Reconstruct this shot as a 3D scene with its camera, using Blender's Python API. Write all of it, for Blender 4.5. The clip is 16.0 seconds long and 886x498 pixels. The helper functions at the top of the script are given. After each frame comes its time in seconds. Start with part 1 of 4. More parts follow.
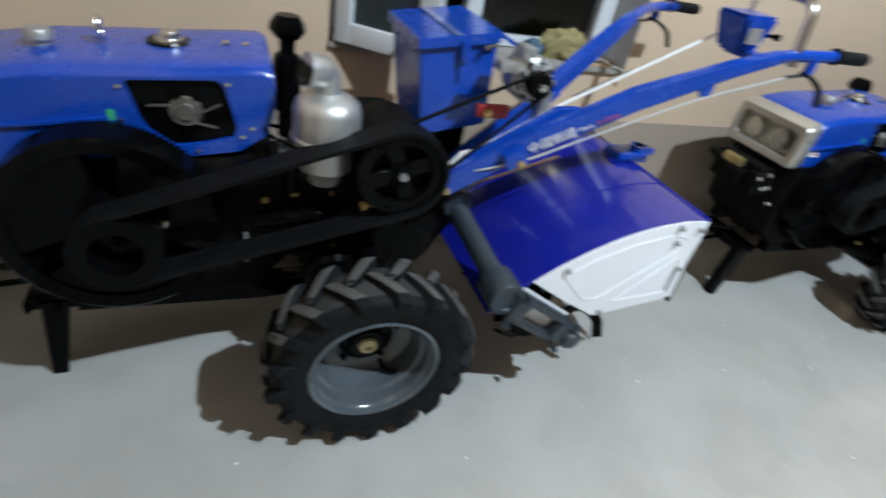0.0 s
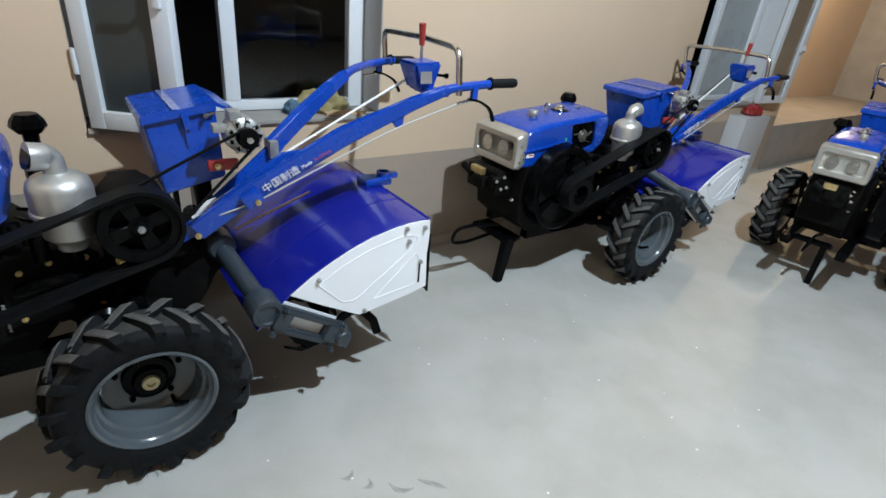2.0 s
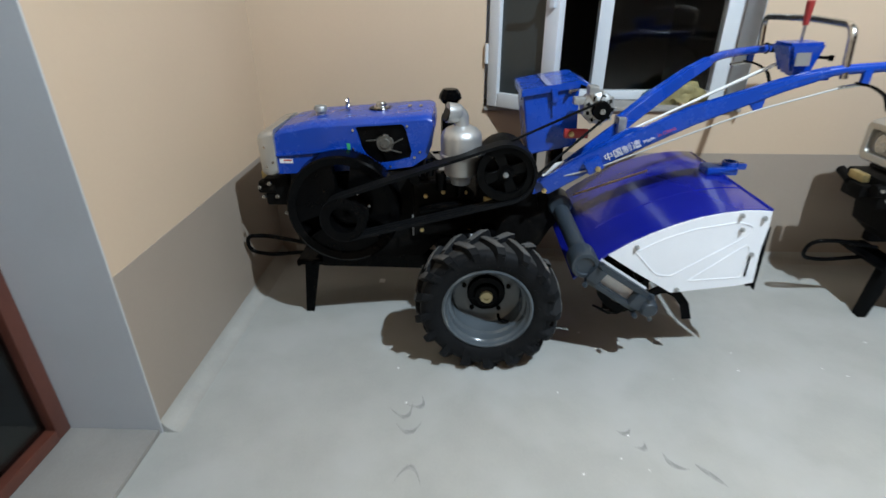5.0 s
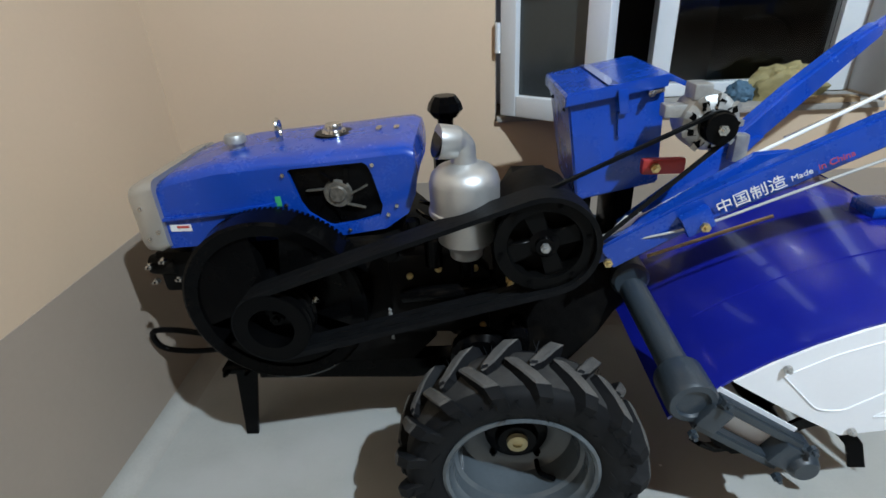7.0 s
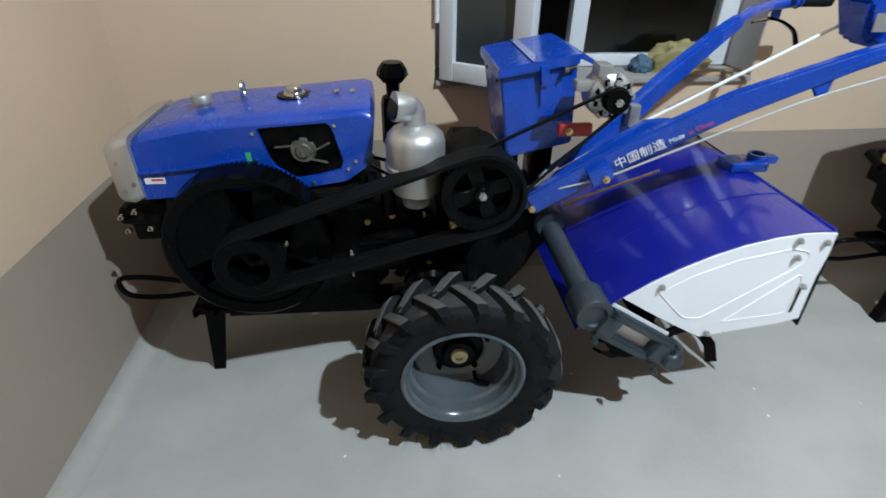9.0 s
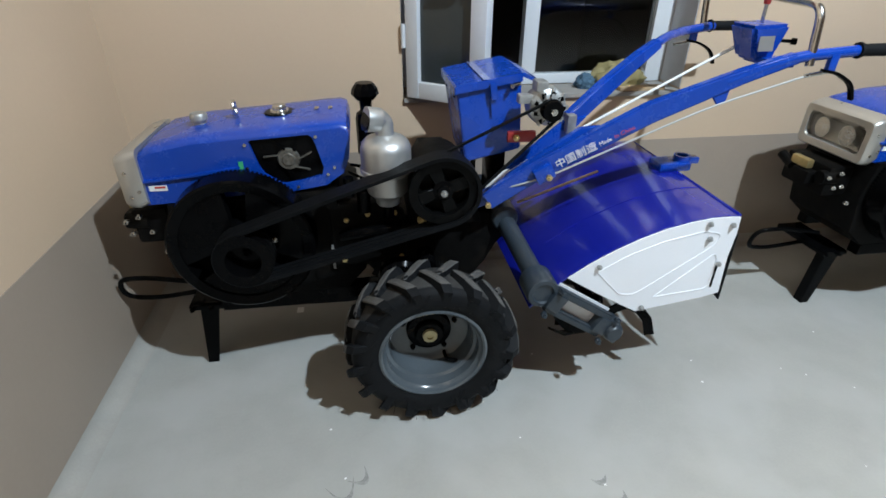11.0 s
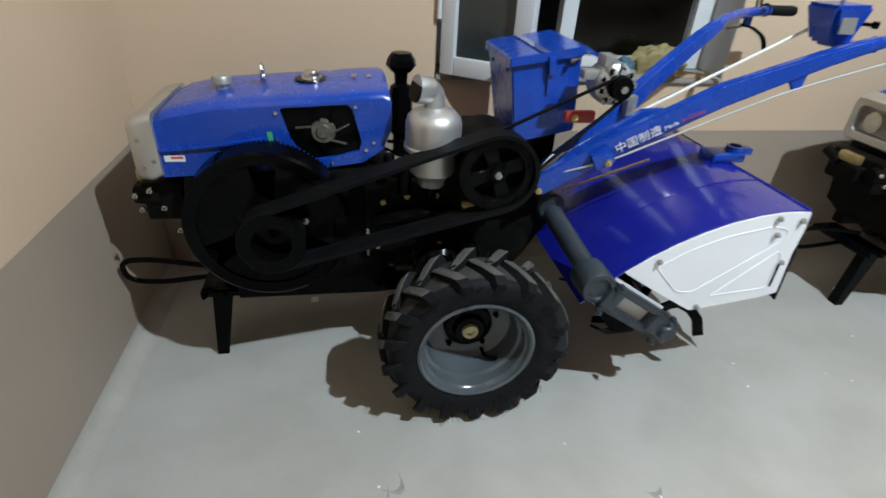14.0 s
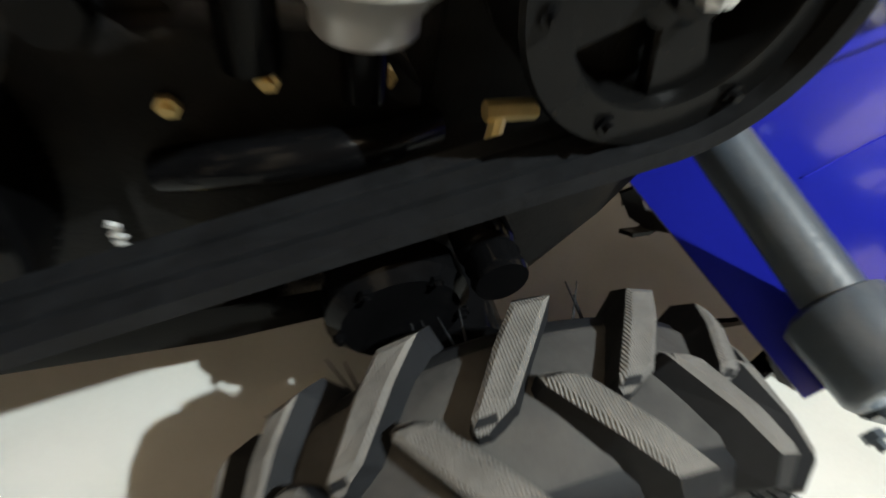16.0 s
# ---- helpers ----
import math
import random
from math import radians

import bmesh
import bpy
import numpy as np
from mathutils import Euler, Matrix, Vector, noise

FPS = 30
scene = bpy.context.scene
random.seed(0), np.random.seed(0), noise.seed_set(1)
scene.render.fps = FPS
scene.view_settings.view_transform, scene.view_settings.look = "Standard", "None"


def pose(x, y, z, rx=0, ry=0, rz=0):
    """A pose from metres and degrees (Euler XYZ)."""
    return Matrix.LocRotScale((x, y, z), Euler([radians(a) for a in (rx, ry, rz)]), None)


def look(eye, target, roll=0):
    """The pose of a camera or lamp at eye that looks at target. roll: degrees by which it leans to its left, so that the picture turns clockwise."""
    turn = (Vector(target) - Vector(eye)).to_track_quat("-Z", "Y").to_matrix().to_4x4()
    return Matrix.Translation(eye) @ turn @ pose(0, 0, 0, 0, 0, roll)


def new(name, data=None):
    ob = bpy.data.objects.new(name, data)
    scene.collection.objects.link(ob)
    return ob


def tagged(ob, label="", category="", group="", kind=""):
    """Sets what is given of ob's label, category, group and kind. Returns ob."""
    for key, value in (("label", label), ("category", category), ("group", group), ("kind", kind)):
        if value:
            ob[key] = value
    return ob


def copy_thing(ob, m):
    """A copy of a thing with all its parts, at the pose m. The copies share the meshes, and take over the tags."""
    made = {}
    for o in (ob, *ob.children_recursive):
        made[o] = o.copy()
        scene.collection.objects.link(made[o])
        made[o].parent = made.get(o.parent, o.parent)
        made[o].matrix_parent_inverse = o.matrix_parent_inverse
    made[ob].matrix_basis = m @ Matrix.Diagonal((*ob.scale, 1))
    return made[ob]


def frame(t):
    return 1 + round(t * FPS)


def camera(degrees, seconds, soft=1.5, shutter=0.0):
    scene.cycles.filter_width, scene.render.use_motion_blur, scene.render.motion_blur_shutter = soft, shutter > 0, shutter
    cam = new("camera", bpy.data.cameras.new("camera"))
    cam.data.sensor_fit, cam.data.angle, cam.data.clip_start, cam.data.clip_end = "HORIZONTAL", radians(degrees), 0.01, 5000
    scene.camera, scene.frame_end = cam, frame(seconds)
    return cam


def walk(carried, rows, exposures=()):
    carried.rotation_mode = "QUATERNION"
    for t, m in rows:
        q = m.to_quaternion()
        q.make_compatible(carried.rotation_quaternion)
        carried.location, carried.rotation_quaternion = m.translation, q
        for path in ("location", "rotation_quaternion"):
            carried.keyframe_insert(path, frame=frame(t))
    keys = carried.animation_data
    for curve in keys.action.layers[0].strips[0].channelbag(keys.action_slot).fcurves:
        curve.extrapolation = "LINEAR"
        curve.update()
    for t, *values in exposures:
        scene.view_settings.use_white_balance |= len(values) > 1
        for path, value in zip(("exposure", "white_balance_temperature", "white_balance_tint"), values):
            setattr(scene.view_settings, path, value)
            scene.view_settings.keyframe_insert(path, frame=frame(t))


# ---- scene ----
cam = camera(81.7, 16.0, soft=1.6, shutter=0.5)
PATH = [
    (0, (-0.348, -1.083, 1.484), (0.383, 0.404, 0.365), 12.4),
    (0.5, (-0.134, -1.269, 1.562), (0.83, 0.105, 0.474), 11.8),
    (1, (0.015, -1.445, 1.601), (1.07, -0.081, 0.59), 8.1),
    (1.5, (-0.01, -1.54, 1.618), (1.086, -0.164, 0.666), 6.1),
    (2, (-0.071, -1.651, 1.628), (1.033, -0.246, 0.731), 6.2),
    (2.5, (-0.037, -1.74, 1.636), (0.954, -0.26, 0.726), 5.3),
    (3, (0.109, -1.859, 1.622), (0.832, -0.237, 0.702), 3.5),
    (3.5, (0.094, -1.939, 1.602), (0.456, -0.213, 0.657), 0.9),
    (4, (-0.044, -2.056, 1.588), (0.056, -0.276, 0.683), -0.2),
    (4.5, (-0.142, -2.125, 1.568), (-0.141, -0.342, 0.661), 0.8),
    (5, (-0.129, -1.948, 1.539), (-0.188, -0.166, 0.634), -0.0),
    (5.2, (-0.114, -1.806, 1.504), (-0.199, -0.014, 0.62), -0.8),
    (7.5, (-0.116, -0.939, 1.414), (-0.218, 0.81, 0.45), -5.0),
    (8, (-0.129, -0.937, 1.414), (-0.238, 0.766, 0.371), -7.6),
    (8.5, (-0.202, -1.064, 1.484), (-0.244, 0.624, 0.412), -4.1),
    (9, (-0.188, -1.224, 1.519), (-0.011, 0.452, 0.443), 0.8),
    (11.3, (-0.179, -1.495, 1.583), (0.086, 0.213, 0.576), 0.6),
    (11.5, (-0.196, -1.495, 1.59), (0.07, 0.213, 0.584), 1.0),
    (12, (-0.228, -1.475, 1.576), (0.074, 0.231, 0.577), 2.2),
    (12.5, (-0.257, -1.49, 1.571), (0.072, 0.211, 0.572), 2.8),
    (13, (-0.258, -1.497, 1.571), (0.074, 0.203, 0.572), 2.9),
    (13.5, (-0.317, -1.439, 1.532), (0.014, 0.26, 0.53), 3.1),
    (14, (-0.376, -1.325, 1.463), (-0.041, 0.355, 0.431), 3.5),
    (14.5, (-0.437, -1.014, 1.349), (-0.119, 0.641, 0.272), 3.7),
    (15, (-0.488, -0.704, 1.245), (-0.147, 0.885, 0.079), 4.7),
    (15.3, (-0.416, -0.54, 1.17), (0.092, 0.971, -0.038), 9.5),
    (15.5, (-0.373, -0.449, 1.126), (0.202, 0.995, -0.131), 10.2),
    (15.6, (-0.335, -0.404, 1.091), (0.236, 1.027, -0.185), 10.3),
    (15.8, (-0.261, -0.279, 1.032), (0.313, 1.052, -0.346), 9.1),
    (16, (-0.199, -0.18, 0.95), (0.364, 1.083, -0.495), 10.2),
]
walk(cam, [(t, look(eye, target, roll)) for t, eye, target, roll in PATH], [(0, 0.0, 6350, 10), (13.0, 0.0, 6350, 10), (14.5, -0.05, 6850, 10), (15.4, 0.38, 7050, 10), (15.8, 0.60, 7200, 10), (16.0, 1.15, 7450, 10)])

# ---- world and lights ----
world = bpy.data.worlds.new("night_fill")
scene.world = world
world.use_nodes = True
# orange surround added as fill to warm the shadows; no such source known
world.node_tree.nodes["Background"].inputs[0].default_value = (1.0, 0.43, 0.09, 1)
world.node_tree.nodes["Background"].inputs[1].default_value = 0.048

LAMP = (1.62, -1.98, 4.3)
lamp_data = bpy.data.lights.new("porch_bulb", "POINT")
lamp_data.energy, lamp_data.shadow_soft_size, lamp_data.color = 835, 0.045, (0.825, 1.0, 1.14)
new("porch_bulb", lamp_data).location = LAMP

LAMP_FAR = (8.8, 1.4, 3.5)
far_data = bpy.data.lights.new("far_bulb", "POINT")
far_data.energy, far_data.shadow_soft_size, far_data.color = 300, 0.10, (1.0, 0.76, 0.48)
new("far_bulb", far_data).location = LAMP_FAR

# ---- materials ----


def mat(name, base, rough=0.5, metal=0.0, vary=0.12, size=6.0, bump=0.0, fine=120.0, coat=0.0, dirt=None, dirt_at=0.6, spec=0.5):
    """A paint, metal or stone: base colour varied at two scales, with relief and optional dirt."""
    m = bpy.data.materials.new(name)
    m.use_nodes = True
    nt = m.node_tree
    bs = nt.nodes["Principled BSDF"]
    bs.inputs["Metallic"].default_value = metal
    bs.inputs["Coat Weight"].default_value = coat
    bs.inputs["Coat Roughness"].default_value = 0.07
    bs.inputs["Specular IOR Level"].default_value = spec
    tc = nt.nodes.new("ShaderNodeTexCoord")
    big = nt.nodes.new("ShaderNodeTexNoise")
    big.inputs["Scale"].default_value, big.inputs["Detail"].default_value = size, 6
    small = nt.nodes.new("ShaderNodeTexNoise")
    small.inputs["Scale"].default_value, small.inputs["Detail"].default_value = fine, 4
    for n in (big, small):
        nt.links.new(tc.outputs["Object"], n.inputs["Vector"])
    mix = nt.nodes.new("ShaderNodeMath")
    mix.operation = "MULTIPLY_ADD"
    mix.inputs[1].default_value = 0.35
    nt.links.new(small.outputs["Fac"], mix.inputs[0])
    nt.links.new(big.outputs["Fac"], mix.inputs[2])
    ramp = nt.nodes.new("ShaderNodeValToRGB")
    ramp.color_ramp.elements[0].position, ramp.color_ramp.elements[1].position = 0.4, 0.95
    ramp.color_ramp.elements[0].color = (*[c * (1 - vary) for c in base], 1)
    ramp.color_ramp.elements[1].color = (*[min(1, c * (1 + vary)) for c in base], 1)
    nt.links.new(mix.outputs[0], ramp.inputs["Fac"])
    col = ramp.outputs["Color"]
    if dirt:
        dn = nt.nodes.new("ShaderNodeTexNoise")
        dn.inputs["Scale"].default_value, dn.inputs["Detail"].default_value = size * 0.45, 8
        nt.links.new(tc.outputs["Object"], dn.inputs["Vector"])
        dr = nt.nodes.new("ShaderNodeValToRGB")
        dr.color_ramp.elements[0].position, dr.color_ramp.elements[1].position = dirt_at, dirt_at + 0.18
        nt.links.new(dn.outputs["Fac"], dr.inputs["Fac"])
        dm = nt.nodes.new("ShaderNodeMix")
        dm.data_type = "RGBA"
        nt.links.new(dr.outputs["Color"], dm.inputs["Factor"])
        nt.links.new(col, dm.inputs["A"])
        dm.inputs["B"].default_value = (*dirt, 1)
        col = dm.outputs["Result"]
    nt.links.new(col, bs.inputs["Base Color"])
    rr = nt.nodes.new("ShaderNodeMapRange")
    rr.inputs["To Min"].default_value, rr.inputs["To Max"].default_value = max(0.02, rough - 0.08), min(1, rough + 0.08)
    nt.links.new(mix.outputs[0], rr.inputs["Value"])
    nt.links.new(rr.outputs["Result"], bs.inputs["Roughness"])
    if bump:
        b = nt.nodes.new("ShaderNodeBump")
        b.inputs["Strength"].default_value, b.inputs["Distance"].default_value = bump, 0.004
        nt.links.new(mix.outputs[0], b.inputs["Height"])
        nt.links.new(b.outputs["Normal"], bs.inputs["Normal"])
    return m


BLUE = mat("blue_paint", (0.004, 0.050, 0.365), 0.24, vary=0.10, size=9, coat=0.25, bump=0.008)
INDIGO = mat("indigo_paint", (0.007, 0.012, 0.25), 0.18, vary=0.10, size=5, coat=0.6, bump=0.015)
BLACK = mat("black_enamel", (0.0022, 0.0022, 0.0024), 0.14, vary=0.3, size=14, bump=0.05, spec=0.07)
CAST = mat("black_casting", (0.0040, 0.0037, 0.0035), 0.5, vary=0.5, size=25, bump=0.6, fine=260, spec=0.08, dirt=(0.011, 0.0085, 0.006), dirt_at=0.56)
RUBBER = mat("tyre_rubber", (0.0075, 0.008, 0.009), 0.6, vary=0.25, size=12, bump=0.25, fine=90, dirt=(0.012, 0.0125, 0.0135), dirt_at=0.55, spec=0.12)
# lug tops: dust, and lamplight put into the colour
LUGTOP = mat("dusty_lit_rubber", (0.075, 0.071, 0.066), 0.75, vary=0.35, size=22, bump=0.5, fine=160, dirt=(0.125, 0.115, 0.10), dirt_at=0.58)
TREAD = mat("dusty_tread", (0.032, 0.031, 0.030), 0.75, vary=0.35, size=16, bump=0.4, fine=140, dirt=(0.06, 0.057, 0.052), dirt_at=0.52, spec=0.2)
BELT = mat("belt_rubber", (0.0046, 0.0050, 0.0057), 0.55, vary=0.35, size=30, bump=0.4, spec=0.10)
PULLEY = mat("worn_black_steel", (0.003, 0.003, 0.003), 0.22, vary=0.3, size=14, bump=0.1, spec=0.07)
# opaque grey in place of glass: a reflection put into the colour
LEAFPANE = mat("dark_reflection_pane", (0.035, 0.042, 0.042), 0.12, vary=0.1, size=3)
RIMGREY = mat("grey_rim_enamel", (0.080, 0.094, 0.105), 0.16, vary=0.12, size=8, coat=0.35)
ARMGREY = mat("slate_casting", (0.023, 0.033, 0.044), 0.42, vary=0.2, size=14, bump=0.3, coat=0.2)
SILVER = mat("silver_paint", (0.52, 0.52, 0.51), 0.38, metal=0.75, vary=0.06, size=10, bump=0.06)
ALU = mat("cast_aluminium", (0.40, 0.40, 0.39), 0.45, metal=0.7, vary=0.2, size=40, bump=0.3)
FANMETAL = mat("dull_fan_metal", (0.16, 0.15, 0.13), 0.45, metal=0.6, vary=0.4, size=60, bump=0.4)
CHROME = mat("bright_steel", (0.62, 0.61, 0.58), 0.22, metal=1.0, vary=0.08, size=20)
BRASS = mat("brass", (0.62, 0.48, 0.22), 0.35, metal=0.8, vary=0.15, size=40)
HUBCAP = mat("pale_yellow_zinc", (0.55, 0.49, 0.28), 0.42, metal=0.3, vary=0.15, size=40)
WHITE = mat("white_panel_paint", (0.84, 0.85, 0.88), 0.33, vary=0.03, size=6, coat=0.2)
LAMPGREY = mat("silver_grey_lamp_housing", (0.50, 0.48, 0.44), 0.28, metal=0.65, vary=0.06, size=8)
LABELWHITE = mat("label_white", (0.78, 0.78, 0.76), 0.5, vary=0.05)
RED = mat("red_plastic", (0.30, 0.025, 0.022), 0.4, vary=0.15)
REDPRINT = mat("red_print", (0.5, 0.06, 0.05), 0.5, vary=0.1)
GREEN = mat("green_sticker", (0.05, 0.40, 0.16), 0.4, vary=0.1)
# opaque pale blue: the clear tape's highlight is in its colour
TAPE = mat("tape_sheen", (0.16, 0.20, 0.45), 0.12, vary=0.2, size=40, coat=0.6)
CABLE = mat("pale_cable", (0.42, 0.42, 0.40), 0.45, vary=0.1)
TAN = mat("tan_wall_paint", (0.565, 0.425, 0.298), 0.72, vary=0.035, size=1.6, bump=0.10, fine=60, dirt=(0.535, 0.385, 0.253), dirt_at=0.58)
DADO = mat("taupe_dado_paint", (0.335, 0.272, 0.217), 0.5, vary=0.06, size=2.2, bump=0.10, fine=60, dirt=(0.375, 0.315, 0.262), dirt_at=0.58)
GREYPAINT = mat("pale_grey_reveal_paint", (0.50, 0.505, 0.515), 0.65, vary=0.05, size=3, bump=0.08)
# ceiling out of view; its brown is chosen to warm the bounced light
CEIL = mat("brown_bounce_ceiling", (0.10, 0.062, 0.034), 0.85, vary=0.04, size=2)
CONCRETE = mat("screeded_concrete", (0.385, 0.38, 0.35), 0.6, vary=0.08, size=5.5, bump=0.12, fine=90, dirt=(0.425, 0.42, 0.395), dirt_at=0.46)
# tone between dado and floor, to blur the line where they meet
FILLET = mat("midtone_fillet", (0.385, 0.365, 0.33), 0.7, vary=0.12, size=5, bump=0.3)
LEDGE = mat("ledge_concrete", (0.28, 0.26, 0.235), 0.75, vary=0.15, size=4, bump=0.4)
PVC = mat("white_pvc", (0.62, 0.64, 0.66), 0.35, vary=0.03, size=5)
BROWN = mat("brown_door_frame", (0.11, 0.033, 0.02), 0.4, vary=0.2, size=8, coat=0.2)
SCUFF = mat("scuff_rubber", (0.29, 0.29, 0.27), 0.7, vary=0.35, size=30)
# near-black walls: the shade of unlit rooms put into the colour
ROOM = mat("unlit_room_shade", (0.05, 0.045, 0.04), 0.9, vary=0.2, size=2)
GREYPANE = mat("opaque_grey_pane", (0.30, 0.33, 0.34), 0.25, vary=0.08, size=3)
YELLOW = mat("dull_yellow_sack", (0.24, 0.20, 0.085), 0.7, vary=0.25, size=18, bump=0.5)
TEAL = mat("blue_rag", (0.06, 0.12, 0.18), 0.8, vary=0.25, size=18, bump=0.5)
WOOD = mat("raw_board", (0.42, 0.30, 0.18), 0.7, vary=0.2, size=12, bump=0.3)


def ridged(m, scale):
    """Fine moulded ridges on a material's surface."""
    nt = m.node_tree
    tc = [n for n in nt.nodes if n.type == "TEX_COORD"][0]
    w = nt.nodes.new("ShaderNodeTexWave")
    w.inputs["Scale"].default_value, w.inputs["Distortion"].default_value = scale, 1.5
    b = nt.nodes.new("ShaderNodeBump")
    b.inputs["Strength"].default_value, b.inputs["Distance"].default_value = 0.6, 0.0015
    old = [n for n in nt.nodes if n.type == "BUMP" and n is not b][0]
    nt.links.new(tc.outputs["Object"], w.inputs["Vector"])
    nt.links.new(w.outputs["Fac"], b.inputs["Height"])
    nt.links.new(old.outputs["Normal"], b.inputs["Normal"])
    nt.links.new(b.outputs["Normal"], nt.nodes["Principled BSDF"].inputs["Normal"])


ridged(LUGTOP, 120)


def glass(name, tint=(0.9, 0.93, 0.93), rough=0.02):
    m = bpy.data.materials.new(name)
    m.use_nodes = True
    bs = m.node_tree.nodes["Principled BSDF"]
    bs.inputs["Base Color"].default_value = (*tint, 1)
    bs.inputs["Transmission Weight"].default_value = 1.0
    bs.inputs["Roughness"].default_value = rough
    bs.inputs["IOR"].default_value = 1.45
    return m


GLASS = glass("window_glass")
TINTED = glass("smoked_glass", (0.25, 0.28, 0.28))
LENS = glass("lamp_lens", (0.95, 0.95, 0.92), 0.12)

# ---- mesh helpers ----


def part(name, bm, material, parent=None, label="", angle=38):
    """Link a bmesh as one mesh object, under a thing or a part."""
    bmesh.ops.recalc_face_normals(bm, faces=bm.faces)
    me = bpy.data.meshes.new(name)
    bm.to_mesh(me)
    bm.free()
    for p in me.polygons:
        p.use_smooth = True
    me.set_sharp_from_angle(angle=radians(angle))
    me.materials.append(material)
    ob = new(name, me)
    if parent:
        ob.parent = parent
    if label:
        ob["label"] = label
    return ob


def share(name, me, parent, m):
    ob = new(name, me)
    ob.parent = parent
    ob.matrix_basis = m
    return ob


def box(x0, x1, y0, y1, z0, z1, bevel=0.0, bm=None, turn=None):
    bm = bm or bmesh.new()
    r = bmesh.ops.create_cube(bm, size=1)
    vs = r["verts"]
    c, d = Vector(((x0 + x1) / 2, (y0 + y1) / 2, (z0 + z1) / 2)), Vector((x1 - x0, y1 - y0, z1 - z0))
    for v in vs:
        p = Vector((v.co.x * d.x, v.co.y * d.y, v.co.z * d.z))
        v.co = c + (turn @ p if turn else p)
    if bevel:
        es = list({e for v in vs for e in v.link_edges})
        bmesh.ops.bevel(bm, geom=es, offset=bevel, segments=2, affect="EDGES", profile=0.6)
    return bm


def prism(outline, y0, y1, bevel=0.0, bm=None):
    """An outline in x and z, drawn out from y0 to y1."""
    bm = bm or bmesh.new()
    a = [bm.verts.new((x, y0, z)) for x, z in outline]
    b = [bm.verts.new((x, y1, z)) for x, z in outline]
    n = len(a)
    fs = [bm.faces.new(a), bm.faces.new(b[::-1])]
    for i in range(n):
        fs.append(bm.faces.new((a[i], b[i], b[(i + 1) % n], a[(i + 1) % n])))
    if bevel:
        es = list(fs[0].edges) + list(fs[1].edges)
        bmesh.ops.bevel(bm, geom=es, offset=bevel, segments=2, affect="EDGES", profile=0.6)
    return bm


def tube(pts, r, seg=10, bm=None, rect=None, closed=False):
    """A round bar (or a rect = (width, height) bar) along points."""
    bm = bm or bmesh.new()
    pts = [Vector(p) for p in pts]
    n = len(pts)
    rings, side = [], None
    for i, p in enumerate(pts):
        if closed:
            t = (pts[(i + 1) % n] - pts[i - 1]).normalized()
        else:
            t = (pts[min(i + 1, n - 1)] - pts[max(i - 1, 0)]).normalized()
        if side is None:
            side = t.cross(Vector((0, 0, 1)) if abs(t.z) < 0.9 else Vector((0, 1, 0))).normalized()
        side = (side - t * side.dot(t)).normalized()
        up = side.cross(t)
        rr = r[i] if isinstance(r, (list, tuple)) else r
        if rect:
            w, h = rect[0] / 2, rect[1] / 2
            ring = [p + side * a * w + up * b * h for a, b in ((-1, -1), (1, -1), (1, 1), (-1, 1))]
        else:
            ring = [p + (side * math.cos(k * math.tau / seg) + up * math.sin(k * math.tau / seg)) * rr for k in range(seg)]
        rings.append([bm.verts.new(q) for q in ring])
    m = len(rings[0])
    for i in range(n if closed else n - 1):
        a, b = rings[i], rings[(i + 1) % n]
        for k in range(m):
            bm.faces.new((a[k], a[(k + 1) % m], b[(k + 1) % m], b[k]))
    if not closed:
        bm.faces.new(rings[0][::-1])
        bm.faces.new(rings[-1])
    return bm


def rounded(pts, r=0.03, n=5):
    """Points with their corners rounded."""
    pts = [Vector(p) for p in pts]
    out = [pts[0]]
    for a, b, c in zip(pts, pts[1:], pts[2:]):
        k = min(r, (a - b).length * 0.45, (c - b).length * 0.45)
        p, q = b + (a - b).normalized() * k, b + (c - b).normalized() * k
        for i in range(n + 1):
            s = i / n
            out.append(p * (1 - s) ** 2 + b * 2 * s * (1 - s) + q * s * s)
    return out + [pts[-1]]


def lathe(profile, centre, axis="y", seg=40, bm=None, arc=None):
    """A profile of (radius, along) turned round an axis through centre."""
    bm = bm or bmesh.new()
    rings = []
    for r, s in profile:
        ring = []
        for k in range(seg):
            a = k * math.tau / seg
            u, v = r * math.cos(a), r * math.sin(a)
            p = {"y": (u, s, v), "z": (u, v, s), "x": (s, u, v)}[axis]
            ring.append(bm.verts.new(Vector(centre) + Vector(p)))
        rings.append(ring)
    for a, b in zip(rings, rings[1:]):
        for k in range(seg):
            bm.faces.new((a[k], a[(k + 1) % seg], b[(k + 1) % seg], b[k]))
    if profile[0][0] > 1e-4 and profile[0] != profile[-1]:
        bm.faces.new(rings[0][::-1])
    if profile[-1][0] > 1e-4 and profile[0] != profile[-1]:
        bm.faces.new(rings[-1])
    if profile[0] == profile[-1] or profile[0][0] <= 1e-4 or profile[-1][0] <= 1e-4:
        bmesh.ops.remove_doubles(bm, verts=bm.verts, dist=1e-5)
    return bm


def cyl(p0, p1, r, seg=16, r2=None, bm=None):
    return tube([p0, p1], [r, r if r2 is None else r2], seg, bm)


def hexbolt(p, axis, r=0.008, h=0.007, bm=None):
    a = Vector(axis).normalized()
    bm = tube([Vector(p), Vector(p) + a * h], r, 6, bm)
    return tube([Vector(p) + a * h, Vector(p) + a * h * 1.9], r * 0.5, 8, bm)


